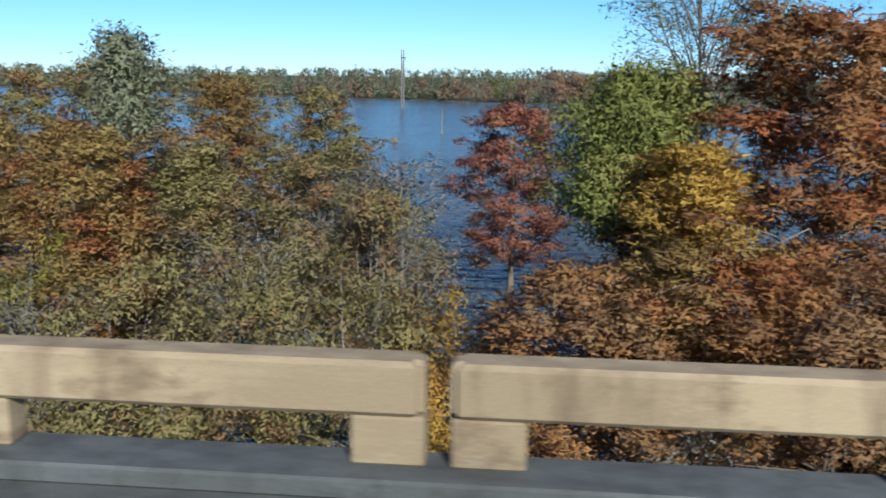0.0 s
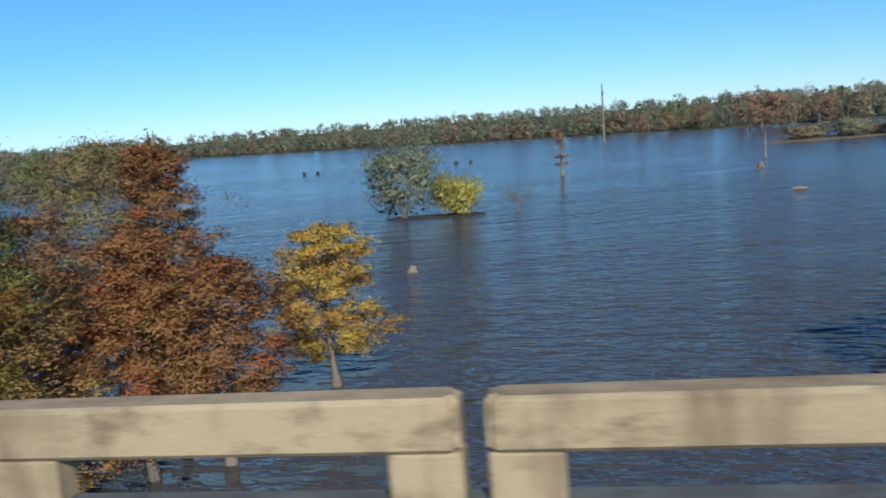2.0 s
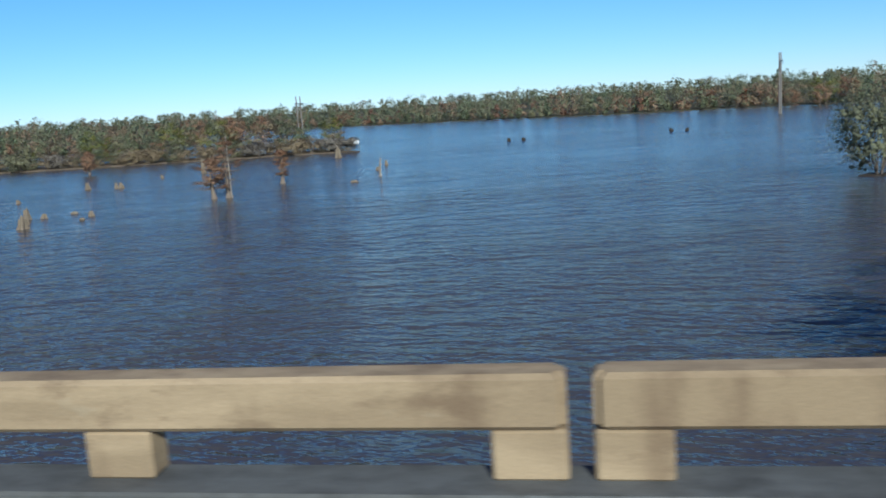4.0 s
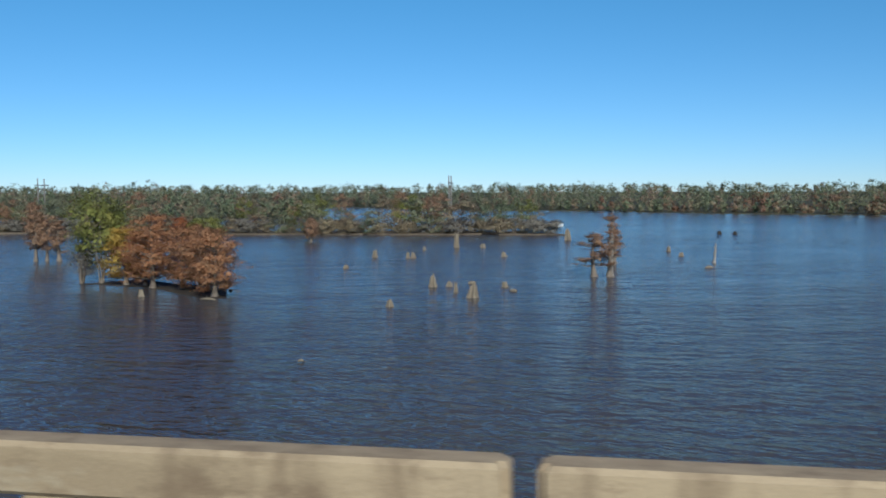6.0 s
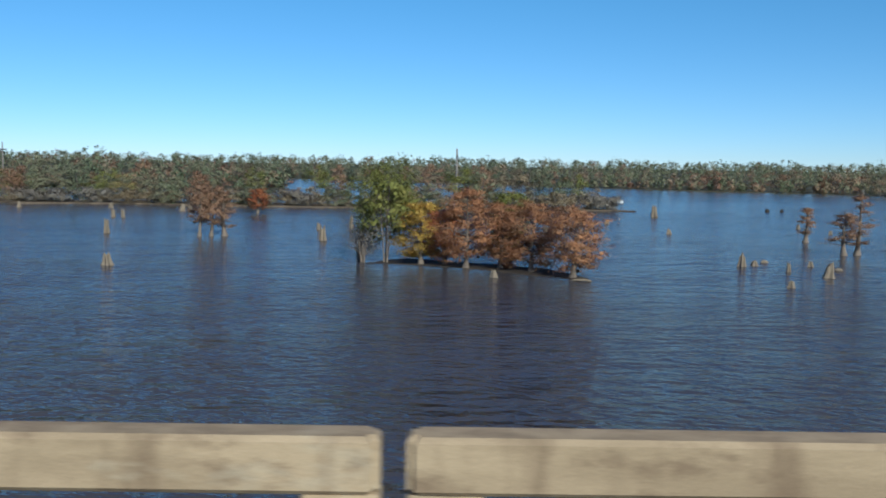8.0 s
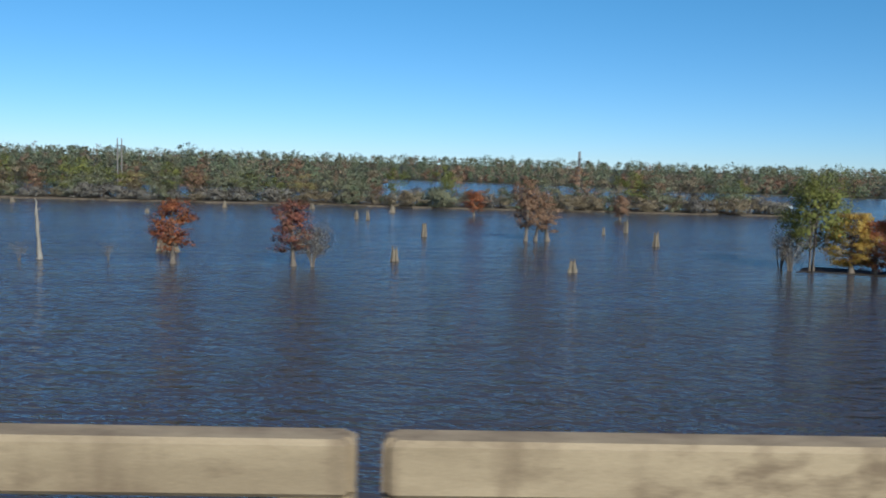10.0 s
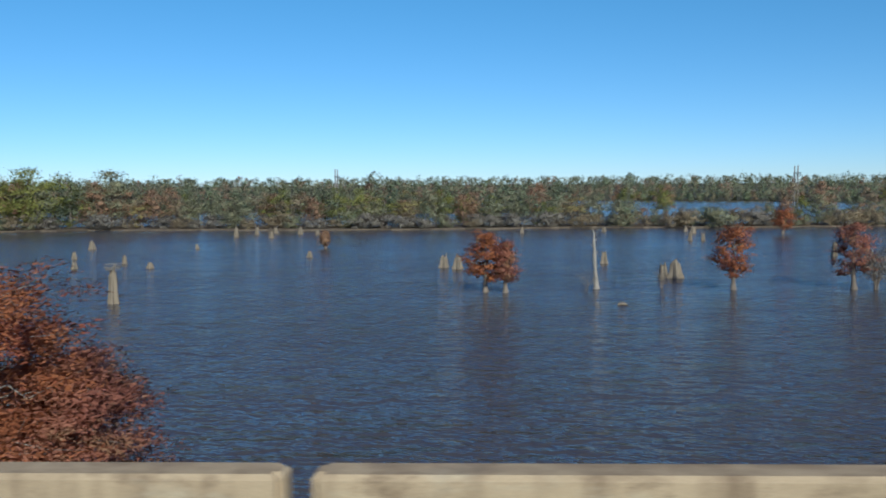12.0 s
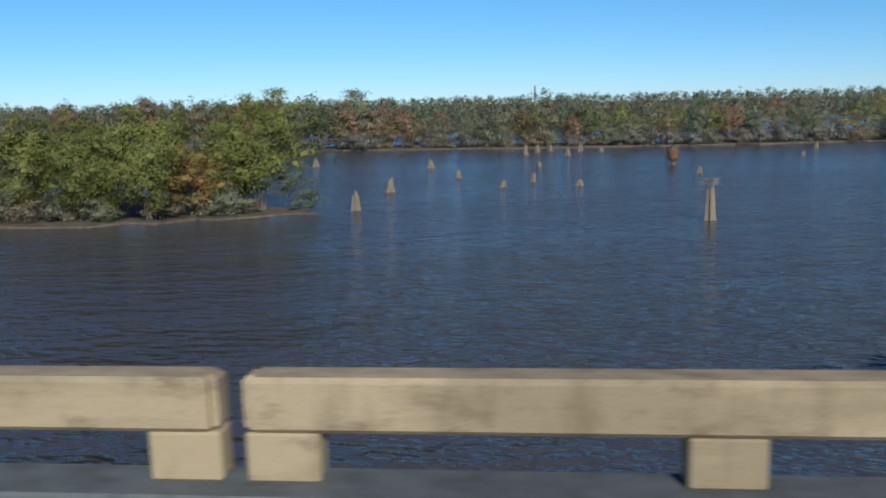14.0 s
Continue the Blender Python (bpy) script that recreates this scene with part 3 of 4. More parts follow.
near("willow_tree", -18.4, 38.0, 13.5, 3.4, OLIVE, "olive-brown tree in dense growth", 29, shape="round", cards=30000)
near("cypress_tree", -12.2, 31.0, 10.6, 3.4, OLIVE, "olive-brown bald cypress in dense growth", 23)
near("cypress_tree", -17.6, 32.0, 11.4, 3.2, MIXED, "yellow-brown bald cypress in dense growth", 24)
near("cypress_tree", -5.6, 35.0, 9.4, 3.2, GREY, "grey half-bare tree in dense growth", 25, PALE_BARK, shape="round", cards=12000, limbs=90)
for k, (x, y, h, w, leaf) in enumerate(((-8.4, 27.1, 7.5, 3.0, OLIVE), (-12.4, 24.4, 7.1, 2.8, OLIVE), (-4.8, 25.2, 7.6, 2.9, OLIVE), (-15.9, 26.3, 7.5, 2.8, LIME),
                                        (-22.0, 27.6, 7.1, 2.6, LIME), (-9.7, 20.5, 6.4, 2.6, OLIVE), (-17.4, 20.6, 5.7, 2.4, OLIVE), (-26.3, 26.2, 5.7, 2.2, LIME),
                                        (-1.5, 23.4, 6.3, 1.9, YELLOW), (-5.7, 31.7, 9.2, 2.7, OLIVE))):
    near("shrub", x, y, h, w, leaf, "dense shrub with bare grey twigs among its leaves", 40 + k, PALE_BARK, shape="bushy", stems=5, limbs=50, clear=0.12,
         rise=0.6, cards=17000, thick=0.16, bare=0.45, topped=2.0, squash=0.7, fan=0.2, flat=0.9, card=0.18, twigs=5)
for k, (x, y, h, w) in enumerate(((-8.3, 25.6, 8.3, 2.6), (-3.6, 27.6, 7.9, 2.0), (-13.6, 22.2, 7.2, 2.0), (4.4, 20.2, 5.2, 2.0), (10.6, 18.2, 5.4, 2.2))):
    near("shrub", x, y, h, w, GREY, "leafless grey shrub among the trees", 100 + k, PALE_BARK, shape="bushy", stems=6, limbs=90, clear=0.1,
         rise=0.9, cards=2500, thick=0.15, bare=0.7, squash=0.7, fan=0.2, flat=0.9, card=0.14, twigs=7)
near("cypress_tree", 3.7, 26.6, 10.9, 1.7, BROWN, "brown bald cypress beside the bridge", 57, cards=20000)
near("willow_tree", 3.6, 28.0, 13.0, 1.9, GREEN, "green leafy tree by the water", 60, shape="round", clear=0.62, cards=40000, card=0.2, clump=0.42, squash=0.7, rise=0.4, fan=0.2, flat=0.8)
near("willow_tree", 8.2, 40.8, 21.0, 4.6, GREY_GREEN, "tall thinly leaved tree with bare upright limbs", 61, shape="round", clear=0.5, cards=26000, card=0.2, rise=1.7, clump=0.4, stems=3, limbs=60, squash=0.8, thick=0.3)
near("cypress_tree", 8.9, 26.0, 15.0, 4.2, BROWN, "large brown bald cypress with bare limbs", 62, PALE_BARK, shape="round", bare=0.08, cards=80000, card=0.22, limbs=130, clear=0.1)
near("cypress_tree", 4.9, 22.0, 8.9, 3.0, MIXED, "brown bald cypress beside the bridge", 63, PALE_BARK, card=0.19, cards=44000, shape="round", clear=0.08)
near("cypress_tree", 14.5, 27.0, 14.0, 4.3, UMBER, "large brown cypress standing beside the bridge", 64, card=0.22, cards=40000)
near("cypress_tree", 4.7, 24.2, 11.3, 1.5, YELLOW, "yellow-orange bald cypress by the bridge", 65, shape="round", clear=0.6, cards=14000, limbs=40)
near("cypress_tree", 1.7, 21.4, 8.4, 2.5, UMBER, "brown bald cypress beside the bridge", 68, shape="round", clear=0.08)
near("cypress_tree", 7.6, 19.6, 8.7, 3.0, UMBER, "brown bald cypress beside the bridge", 66, shape="round", clear=0.08)
near("cypress_tree", 12.0, 19.7, 8.9, 3.2, MIXED, "brown bald cypress beside the bridge", 69, shape="round", clear=0.08)
near("willow_tree", 16.3, 116.7, 12.0, 2.4, GREEN, "slender green tree standing in the lake", 67, cards=3000, card=0.35, shape="flame", clear=0.35)

near("cypress_tree", -73.4, 41.8, 8.2, 2.5, YELLOW, "yellow-orange bald cypress standing in the water", 70, shape="round", clump=0.26, cards=32000)
near("cypress_tree", -78.9, 35.4, 13.4, 3.3, BROWN, "tall brown bald cypress", 71)
near("cypress_tree", -83.2, 31.2, 10.6, 3.6, UMBER, "brown bald cypress at the water's edge", 82, shape="round")
near("cypress_tree", -80.6, 26.2, 8.4, 2.9, MIXED, "brown-orange cypress at the water's edge", 83, shape="round", clear=0.08)
near("willow_tree", -84.6, 23.4, 10.4, 3.4, OLIVE, "olive-green willow on the bank", 84, PALE_BARK, shape="bushy", stems=4, rise=0.7, clear=0.12, clump=0.42, squash=0.6)
near("cypress_tree", -77.8, 30.3, 9.8, 3.1, BROWN, "rust-brown bald cypress at the water's edge", 72)
near("cypress_tree", -75.1, 31.7, 8.4, 2.5, BROWN, "brown-orange cypress at the water's edge", 73, shape="round")
near("willow_tree", -85.4, 41.8, 13.2, 3.7, OLIVE, "olive-green tree behind others", 74, shape="round", card=0.24, blade=0.55, clump=0.42, squash=0.6, fan=0.3, flat=0.6)
near("willow_tree", -86.6, 27.2, 13.5, 4.3, GREEN, "yellow-green willow with spreading limbs", 75, PALE_BARK, shape="round", stems=3, rise=0.7, cards=52000, card=0.24, blade=0.55, clump=0.42, squash=0.6, fan=0.3, flat=0.6)
near("shrub", -81.0, 21.1, 10.9, 2.9, LIME, "bright yellow-green leafy shrub", 76, PALE_BARK, shape="bushy", stems=4, limbs=50, clear=0.15, rise=0.6)
near("shrub", -86.2, 19.0, 9.2, 2.6, RUST, "round rust-red bush beside the bridge", 77, shape="bushy", stems=3, limbs=46, clear=0.1, rise=0.5)
near("willow_tree", -94.6, 26.3, 15.1, 5.3, GREEN, "large willow with a forked grey trunk", 78, PALE_BARK, shape="round", stems=3, rise=0.8, thick=0.5, limbs=80, clear=0.34, cards=60000, card=0.24, blade=0.55, clump=0.42, squash=0.6, fan=0.3, flat=0.6)
near("willow_tree", -90.6, 34.5, 18.3, 3.3, OLIVE, "tall thinly leaved willow", 79, shape="flame", clear=0.45, cards=34000, rise=0.8, card=0.24, blade=0.55, clump=0.42, squash=0.6, fan=0.3, flat=0.6)
near("willow_tree", -102.1, 27.3, 14.0, 4.5, OLIVE, "olive-green willow on the bank", 80, BARK, shape="round", stems=3, rise=0.7, cards=52000, card=0.24, blade=0.55, clump=0.42, squash=0.6, fan=0.3, flat=0.6)
near("shrub", -98.7, 19.0, 7.6, 3.2, OLIVE, "olive-green shrub below the railing", 81, PALE_BARK, shape="bushy", stems=5, limbs=50, clear=0.1, rise=0.6)

near("cypress_tree", -381.3, 23.4, 9.2, 2.4, RUST, "broad orange bald cypress beside the bridge", 90, PALE_BARK, cards=58000, card=0.165, blade=0.72, clump=0.36, thick=0.24, twigs=4, shape="round", rise=0.45)
near("cypress_tree", -379.2, 22.8, 10.0, 3.0, RUST, "broad orange bald cypress beside the bridge", 91, PALE_BARK, cards=58000, card=0.165, blade=0.72, clump=0.36, thick=0.24, twigs=4, shape="round", rise=0.45)
near("cypress_tree", -376.9, 23.9, 8.0, 1.9, RED, "broad red bald cypress beside the bridge", 92, PALE_BARK, cards=58000, card=0.165, blade=0.72, clump=0.36, thick=0.24, twigs=4, shape="round", rise=0.45)
near("cypress_tree", -386.5, 24.1, 10.3, 3.3, RED, "half-bare cypress with pale limbs and red needles on top", 93, PALE_BARK, bare=0.8, topped=0.52, cards=15000, card=0.14, clear=0.06, limbs=130, clump=0.24, rise=0.2, per=3, twigs=9, thick=0.2, shape="flame")
near("cypress_tree", -400.8, 26.3, 11.0, 3.5, BROWN, "brown and yellow bald cypress in the water", 94, cards=58000, card=0.165, blade=0.72, clump=0.36)
near("cypress_tree", -397.0, 26.4, 9.0, 3.2, RUST, "orange bald cypress in the water", 95, cards=58000, card=0.165, blade=0.72, clump=0.36, shape="round")
near("cypress_tree", -394.0, 26.2, 8.5, 2.8, RUST, "orange bald cypress in the water", 96, cards=58000, card=0.165, blade=0.72, clump=0.36, shape="round")
near("cypress_tree", -404.1, 27.2, 9.3, 1.9, GREY, "thin half-bare grey cypress", 97, PALE_BARK, cards=5000, limbs=60, rise=0.1, clear=0.1, card=0.14)
near("shrub", -407.2, 33.3, 4.6, 2.2, BROWN, "thin brown shrub in the water", 98, shape="bushy", stems=6, limbs=50, cards=4500, thick=0.07, rise=0.8)
near("shrub", -390.3, 26.7, 5.4, 1.6, GREY, "bare grey shrub in the water", 99, shape="bushy", stems=5, limbs=50, cards=900, thick=0.07, rise=0.8)

# ---------- cypress and stumps in the lake ----------
LAKE = dict(cards=5200, card=0.24, clump=0.4, limbs=30, twigs=2, per=5, thick=0.22, squash=0.4, lumps=110, lump=0.2)


def lake_tree(x, y, tall, wide, leaf, label, seed, wood=BARK, name="cypress_tree", **how):
    args = dict(LAKE)
    args.update(how)
    tree(name, x, y, leaf, wood, label, "tree", "", seed * 53 % 360, seed=seed, tall=tall, wide=wide, **args)


RED_CYP = "red-brown bald cypress standing in open water"
for k, (x, y, h, w, leaf, shape) in enumerate(((-333.3, 104.5, 7.5, 2.5, RUST, "round"), (-363.4, 103.0, 7.0, 1.9, RUST, "round"), (-361.0, 102.4, 6.1, 1.5, RED, "flame"),
                                                (-318.8, 104.6, 7.8, 2.2, RED, "round"), (-284.6, 146.5, 11.0, 2.3, RUSSET, "flame"), (-282.8, 147.2, 8.6, 2.5, RUSSET, "round"),
                                                (-252, 212, 6.0, 1.8, RUSSET, "flame"), (-288.5, 213, 5.8, 2.4, RUST, "round"), (-395, 174.5, 3.4, 0.6, RUSSET, "flame"))):
    lake_tree(x, y, h, w, leaf, RED_CYP, 120 + k, shape=shape, clear=0.22, thick=0.26)
for k, (x, y, h, w) in enumerate(((-181.2, 131, 6.6, 2.3), (-178.9, 131.5, 9.4, 2.6), (-280.6, 147.8, 7.6, 1.9), (-177.5, 153.5, 6.2, 1.1), (-62.7, 182, 8.6, 1.2))):
    lake_tree(x, y, h, w, RUSSET, "half-dead cypress with thin tiers of brown needles in open water", 140 + k, BARK, shape="flame", bare=0.3, cards=4600, card=0.2, clear=0.2, thick=0.36,
              limbs=20, lumps=12, squash=0.22, fan=0.9, flat=0.3, clump=0.34, rise=0.12)
for k, (x, y, h, w, leaf, shape, what) in enumerate(((-246.3, 106.6, 7.9, 2.6, YELLOW, "round", "golden yellow bald cypress on a small island"),
                                               (-240.6, 103.4, 10.0, 3.6, COPPER, "flame", "red-brown bald cypress on a small island"), (-236.2, 103.0, 8.0, 2.8, COPPER, "round", "brown bald cypress on a small island"),
                                               (-232.6, 100.8, 8.2, 3.3, COPPER, "round", "orange bald cypress on a small island"), (-228.3, 95.6, 7.9, 3.4, COPPER, "round", "orange bald cypress on a small island"),
                                               (-243.2, 106.3, 7.0, 2.8, RUST, "round", "rust-coloured bald cypress on a small island"), (-234.7, 107.6, 9.2, 2.6, GREEN, "round", "green tree on a small island"))):
    lake_tree(x + 0.3, y + 4.1, h, w, leaf, what, 160 + k, shape=shape, z=0.0, clear=0.1, cards=15000, card=0.2, clump=0.42, lumps=50, lump=0.25, thick=0.3, squash=0.34, fan=0.6, limbs=44)
lake_tree(-250.6, 112.3, 12.2, 3.3, GREEN, "green willow on a small island", 170, name="willow_tree", shape="round", stems=5, rise=0.8, clear=0.22, cards=14000, card=0.24, limbs=90, clump=0.55, squash=0.7, lumps=400, lump=0.25)
lake_tree(-253.7, 112.0, 5.2, 2.2, GREY, "bare grey brush beside the willow", 171, name="shrub", shape="bushy", stems=6, rise=0.7, clear=0.05, cards=3000, card=0.2, limbs=50, lumps=0)
lake_tree(-84.4, 118.3, 10.6, 4.6, GREY_GREEN, "grey-green rounded willow shrub on an islet", 180, name="willow_tree", shape="round", stems=8, rise=0.8, cards=16000, limbs=130, clear=0.05, thick=0.2, clump=0.6, squash=0.7, lumps=500, lump=0.28)
lake_tree(-77.0, 119.5, 5.0, 3.6, STRAW, "yellow shrub on an islet", 181, name="shrub", shape="bushy", stems=6, rise=0.5, cards=11000, limbs=80, clear=0.03, clump=0.5, squash=0.7, lumps=300, lump=0.25)
lake_tree(-316.4, 104.1, 4.3, 1.8, GREY, "bare grey shrub standing in the water", 182, name="shrub", shape="bushy", stems=12, rise=1.1, cards=2600, card=0.2, limbs=150, lumps=0, twigs=5, thick=0.22)
lake_tree(-254.4, 113.5, 5.4, 2.0, GREY, "bare grey shrub standing in the water", 183, name="shrub", shape="bushy", stems=8, rise=0.9, cards=900, card=0.2, limbs=60, lumps=0, twigs=4)
lake_tree(-68.6, 120.2, 2.6, 2.6, GREY, "bare twiggy shrub in shallow water", 186, name="shrub", shape="bushy", stems=7, rise=0.7, cards=700, card=0.2, limbs=50, lumps=0, thick=0.06)
lake_tree(-351.2, 103.6, 2.3, 1.2, GREY, "small bare twiggy shrub in the water", 184, name="shrub", shape="bushy", stems=5, rise=0.9, cards=150, card=0.15, limbs=40, lumps=0, thick=0.05)
lake_tree(-341.6, 106.0, 2.1, 1.0, GREY, "small bare twiggy shrub in the water", 185, name="shrub", shape="bushy", stems=5, rise=0.9, cards=150, card=0.15, limbs=40, lumps=0, thick=0.05)


def stump_mesh(seed, mat=STUMP_WOOD, tall=False):
    """A cypress stump: fluted buttresses at the foot, narrowing to a jagged broken top; one metre high."""
    rng = np.random.default_rng(seed)
    n, verts, faces = 18, [], []
    lobes, phase = rng.integers(4, 7), rng.uniform(0, 6.28)
    levels = (-0.25, 0.0, 0.12, 0.3, 0.55, 0.8, 1.0)
    widths = (0.56, 0.52, 0.46, 0.40, 0.36, 0.31, 0.25)
    if tall:
        widths = (0.50, 0.46, 0.42, 0.38, 0.36, 0.34, 0.29)
    tilt = rng.normal(0, 0.06, 2)
    for z, r in zip(levels, widths):
        for k in range(n):
            a = 6.2832 * k / n
            flute = 1 + (0.26 * (1 - max(z, 0)) + 0.10) * math.sin(lobes * a + phase) + rng.normal(0, 0.02)
            zz = z if z < 1 else 0.82 + 0.2 * math.sin(2 * a + phase) + rng.uniform(-0.13, 0.16)
            verts.append((r * flute * math.cos(a) + tilt[0] * max(z, 0), r * flute * math.sin(a) + tilt[1] * max(z, 0), zz))
    for i in range(len(levels) - 1):
        for k in range(n):
            q = i * n
            faces.append((q + k, q + (k + 1) % n, q + n + (k + 1) % n, q + n + k))
    verts.append((tilt[0], tilt[1], 0.7))
    last = (len(levels) - 1) * n
    faces += [(last + k, last + (k + 1) % n, len(verts) - 1) for k in range(n)]
    return mesh_of("stump", verts, faces, mat, False)


STUMPS = [stump_mesh(200 + k) for k in range(6)]
TALL_STUMPS = [stump_mesh(220 + k, STUMP_WOOD, True) for k in range(4)]
DARK_STUMP = stump_mesh(207, DARK_WOOD)


def stumps(rows, label="weathered grey-tan cypress stump standing in the lake", dark=False):
    for k, (x, y, h, w) in enumerate(rows):
        ob = new("tree_stump", DARK_STUMP if dark else TALL_STUMPS[int(abs(x * 5 + y)) % 4] if h > 1.9 * w else STUMPS[int(abs(x * 7 + y * 3)) % 6])
        ob.matrix_basis = pose(x, y, 0, 0, 0, (x * 91) % 360) @ Matrix.Diagonal((w * 1.15, w * 1.15, h, 1))
        tagged(ob, label, "tree stump", "stumps in the lake")


stumps([(-237.3, 98.9, 0.9, 0.7), (-222.4, 139.6, 0.7, 0.75), (-223.2, 163.5, 1.6, 0.9), (-216.5, 163, 1.2, 0.7), (-215.4, 163, 1.1, 0.9), (-217.1, 184, 0.9, 0.6), (-205.4, 194, 1.0, 1.0),
        (-198.2, 168, 1.0, 0.9), (-203, 114, 1.7, 0.9), (-200.9, 115, 0.7, 0.8), (-199, 108.3, 1.3, 0.5), (-196.2, 103.2, 1.8, 1.1), (-193.3, 115, 0.8, 0.7), (-204.5, 94.2, 0.8, 0.7),
        (-186.8, 225, 2.9, 1.5), (-165, 186.5, 1.2, 0.65), (-163.8, 173.5, 0.8, 0.8)])
stumps([(-302, 150.5, 2.7, 0.9), (-284.4, 104.8, 1.6, 1.0), (-330.1, 227, 1.5, 1.0), (-313.8, 191, 1.9, 0.8), (-308.9, 219, 1.8, 1.2), (-263, 142.5, 2.4, 1.0), (-261, 170.5, 2.5, 0.8),
        (-211.5, 194, 3.8, 1.1), (-25.2, 170.5, 1.0, 1.0), (-75.4, 74.8, 0.6, 0.8)])
stumps([(-367.2, 131, 2.1, 1.35), (-343.6, 139, 2.0, 1.15), (-337.1, 117.8, 2.5, 1.6), (-338.6, 118.3, 2.0, 1.1), (-306.6, 112.5, 1.8, 0.85),
        (-266.8, 165, 1.4, 0.6), (-404.9, 221, 1.2, 0.95), (-363.5, 195, 1.0, 0.8)])
stumps([(-428, 133.2, 1.2, 0.8), (-436.3, 151, 1.4, 0.9), (-443.5, 174.5, 1.8, 1.1), (-423.2, 141.3, 1.5, 0.75), (-416.1, 134, 1.0, 0.9), (-421.5, 174.3, 1.0, 0.8), (-424, 213, 2.8, 0.9), (-421, 222, 2.3, 1.0),
        (-414, 208, 1.8, 1.0), (-410, 224, 1.9, 1.1), (-394.2, 153, 1.2, 0.85), (-369.4, 133.4, 2.1, 1.2), (-316.4, 192, 1.7, 0.85), (-309, 226, 1.4, 0.9), (-352, 222, 1.6, 0.85)])
stumps([(-446, 106, 2.3, 1.05), (-445, 128, 2.1, 1.15), (-469.8, 184.4, 1.7, 1.1), (-417.4, 228, 1.8, 1.1)])
stumps([(-143.5, 260, 1.0, 1.1), (-139.1, 260, 0.9, 1.0), (-95.7, 262, 0.9, 1.1), (-91.2, 262, 0.8, 1.0)], "dark wet stump low in the water", True)


def snag(x, y, h, w, seed, label, lean=(0, 0)):
    """A dead standing trunk, broken at the top."""
    rng = np.random.default_rng(seed)
    st = Sticks()
    us = (-0.05, 0.0, 0.05, 0.12, 0.22, 0.33, 0.45, 0.55, 0.66, 0.76, 0.86, 0.94, 1.0)
    rs = (1.0, 0.92, 0.7, 0.56, 0.5, 0.46, 0.42, 0.43, 0.36, 0.33, 0.25, 0.2, 0.05)
    st.tube([(lean[0] * u * h + rng.normal(0, 0.05 * w), lean[1] * u * h + rng.normal(0, 0.05 * w), u * h) for u in us], [w * 0.5 * r * rng.uniform(0.85, 1.15) for r in rs], 10, flute=0.12)
    for u, side in ((0.42, -1), (0.58, 1), (0.7, -1), (0.8, 1)):
        p = (lean[0] * h * u, 0, h * u)
        st.tube([p, (p[0] + side * 0.28 * w, 0.1, p[2] + 0.12 * w), (p[0] + side * 0.42 * w, 0.12, p[2] + 0.34 * w)], [w * 0.1, w * 0.07, w * 0.02], 5)
    ob = new("dead_trunk", st.mesh("dead_trunk", PALE_BARK))
    ob.matrix_basis = pose(x, y, 0)
    tagged(ob, label, "dead trunk")


snag(-349.7, 105.8, 7.4, 1.0, 1, "tall bleached dead trunk standing in the lake", (-0.05, 0))
snag(-159.8, 158.1, 3.6, 0.8, 2, "leaning pale broken trunk in the lake", (0.06, 0))
snag(-178.5, 131.7, 10.2, 0.5, 4, "pale broken top of a dead cypress")
snag(-18.3, 198.3, 5.9, 0.5, 3, "slim pale dead trunk in the lake")


def log(x, y, length, thick, turn, seed):
    st = Sticks()
    st.tube([(-length / 2, 0, 0.05), (-length * 0.2, 0.03, 0.16), (length * 0.25, 0, 0.12), (length / 2, 0.06, 0.02)], [thick * 0.3, thick * 0.5, thick * 0.45, thick * 0.2], 8)
    st.tube([(0, 0, 0.15), (0.15, 0.1, 0.55)], [thick * 0.15, thick * 0.05], 5)
    ob = new("floating_log", st.mesh("floating_log", STUMP_WOOD))
    ob.matrix_basis = pose(x, y, 0, 0, 0, turn)
    tagged(ob, "pale driftwood log lying in the water", "log", "logs in the lake")


for k, (x, y, ln, th, turn) in enumerate(((-198.2, 118.5, 1.1, 0.5, 10), (-191.8, 110.1, 1.0, 0.5, 160), (-162.1, 147.6, 1.4, 0.5, 20), (-348.9, 91.6, 1.1, 0.3, 5), (-29.3, 125.5, 2.3, 0.5, 4), (-227.5, 96.7, 2.4, 0.3, 165), (-204.2, 62.3, 0.5, 0.2, 30))):
    log(x, y, ln, th, turn, k)

# a nest on a tall stump
ob = new("tree_stump", stump_mesh(230, STUMP_WOOD, True))
ob.matrix_basis = pose(-405.0, 93.7, 0) @ Matrix.Diagonal((1.15, 1.15, 4.0, 1))
tagged(ob, "tall pale cypress stump with a stick nest on top", "tree stump")
rng = np.random.default_rng(5)
st = Sticks()
for k in range(70):
    a, r, z = rng.uniform(0, 6.28), rng.uniform(0.1, 0.75), rng.uniform(3.75, 4.5)
    t2 = a + rng.normal(1.4, 0.4)
    p = np.array([r * math.cos(a), r * math.sin(a), z])
    st.tube([p, p + np.array([0.7 * math.cos(t2), 0.7 * math.sin(t2), rng.uniform(-0.05, 0.22)])], [0.03, 0.012], 4)
nest = new("bird_nest", st.mesh("bird_nest", PALE_BARK))
nest.matrix_basis = pose(-405.0, 93.7, 0)
tagged(nest, "empty nest of pale sticks on a stump", "nest")


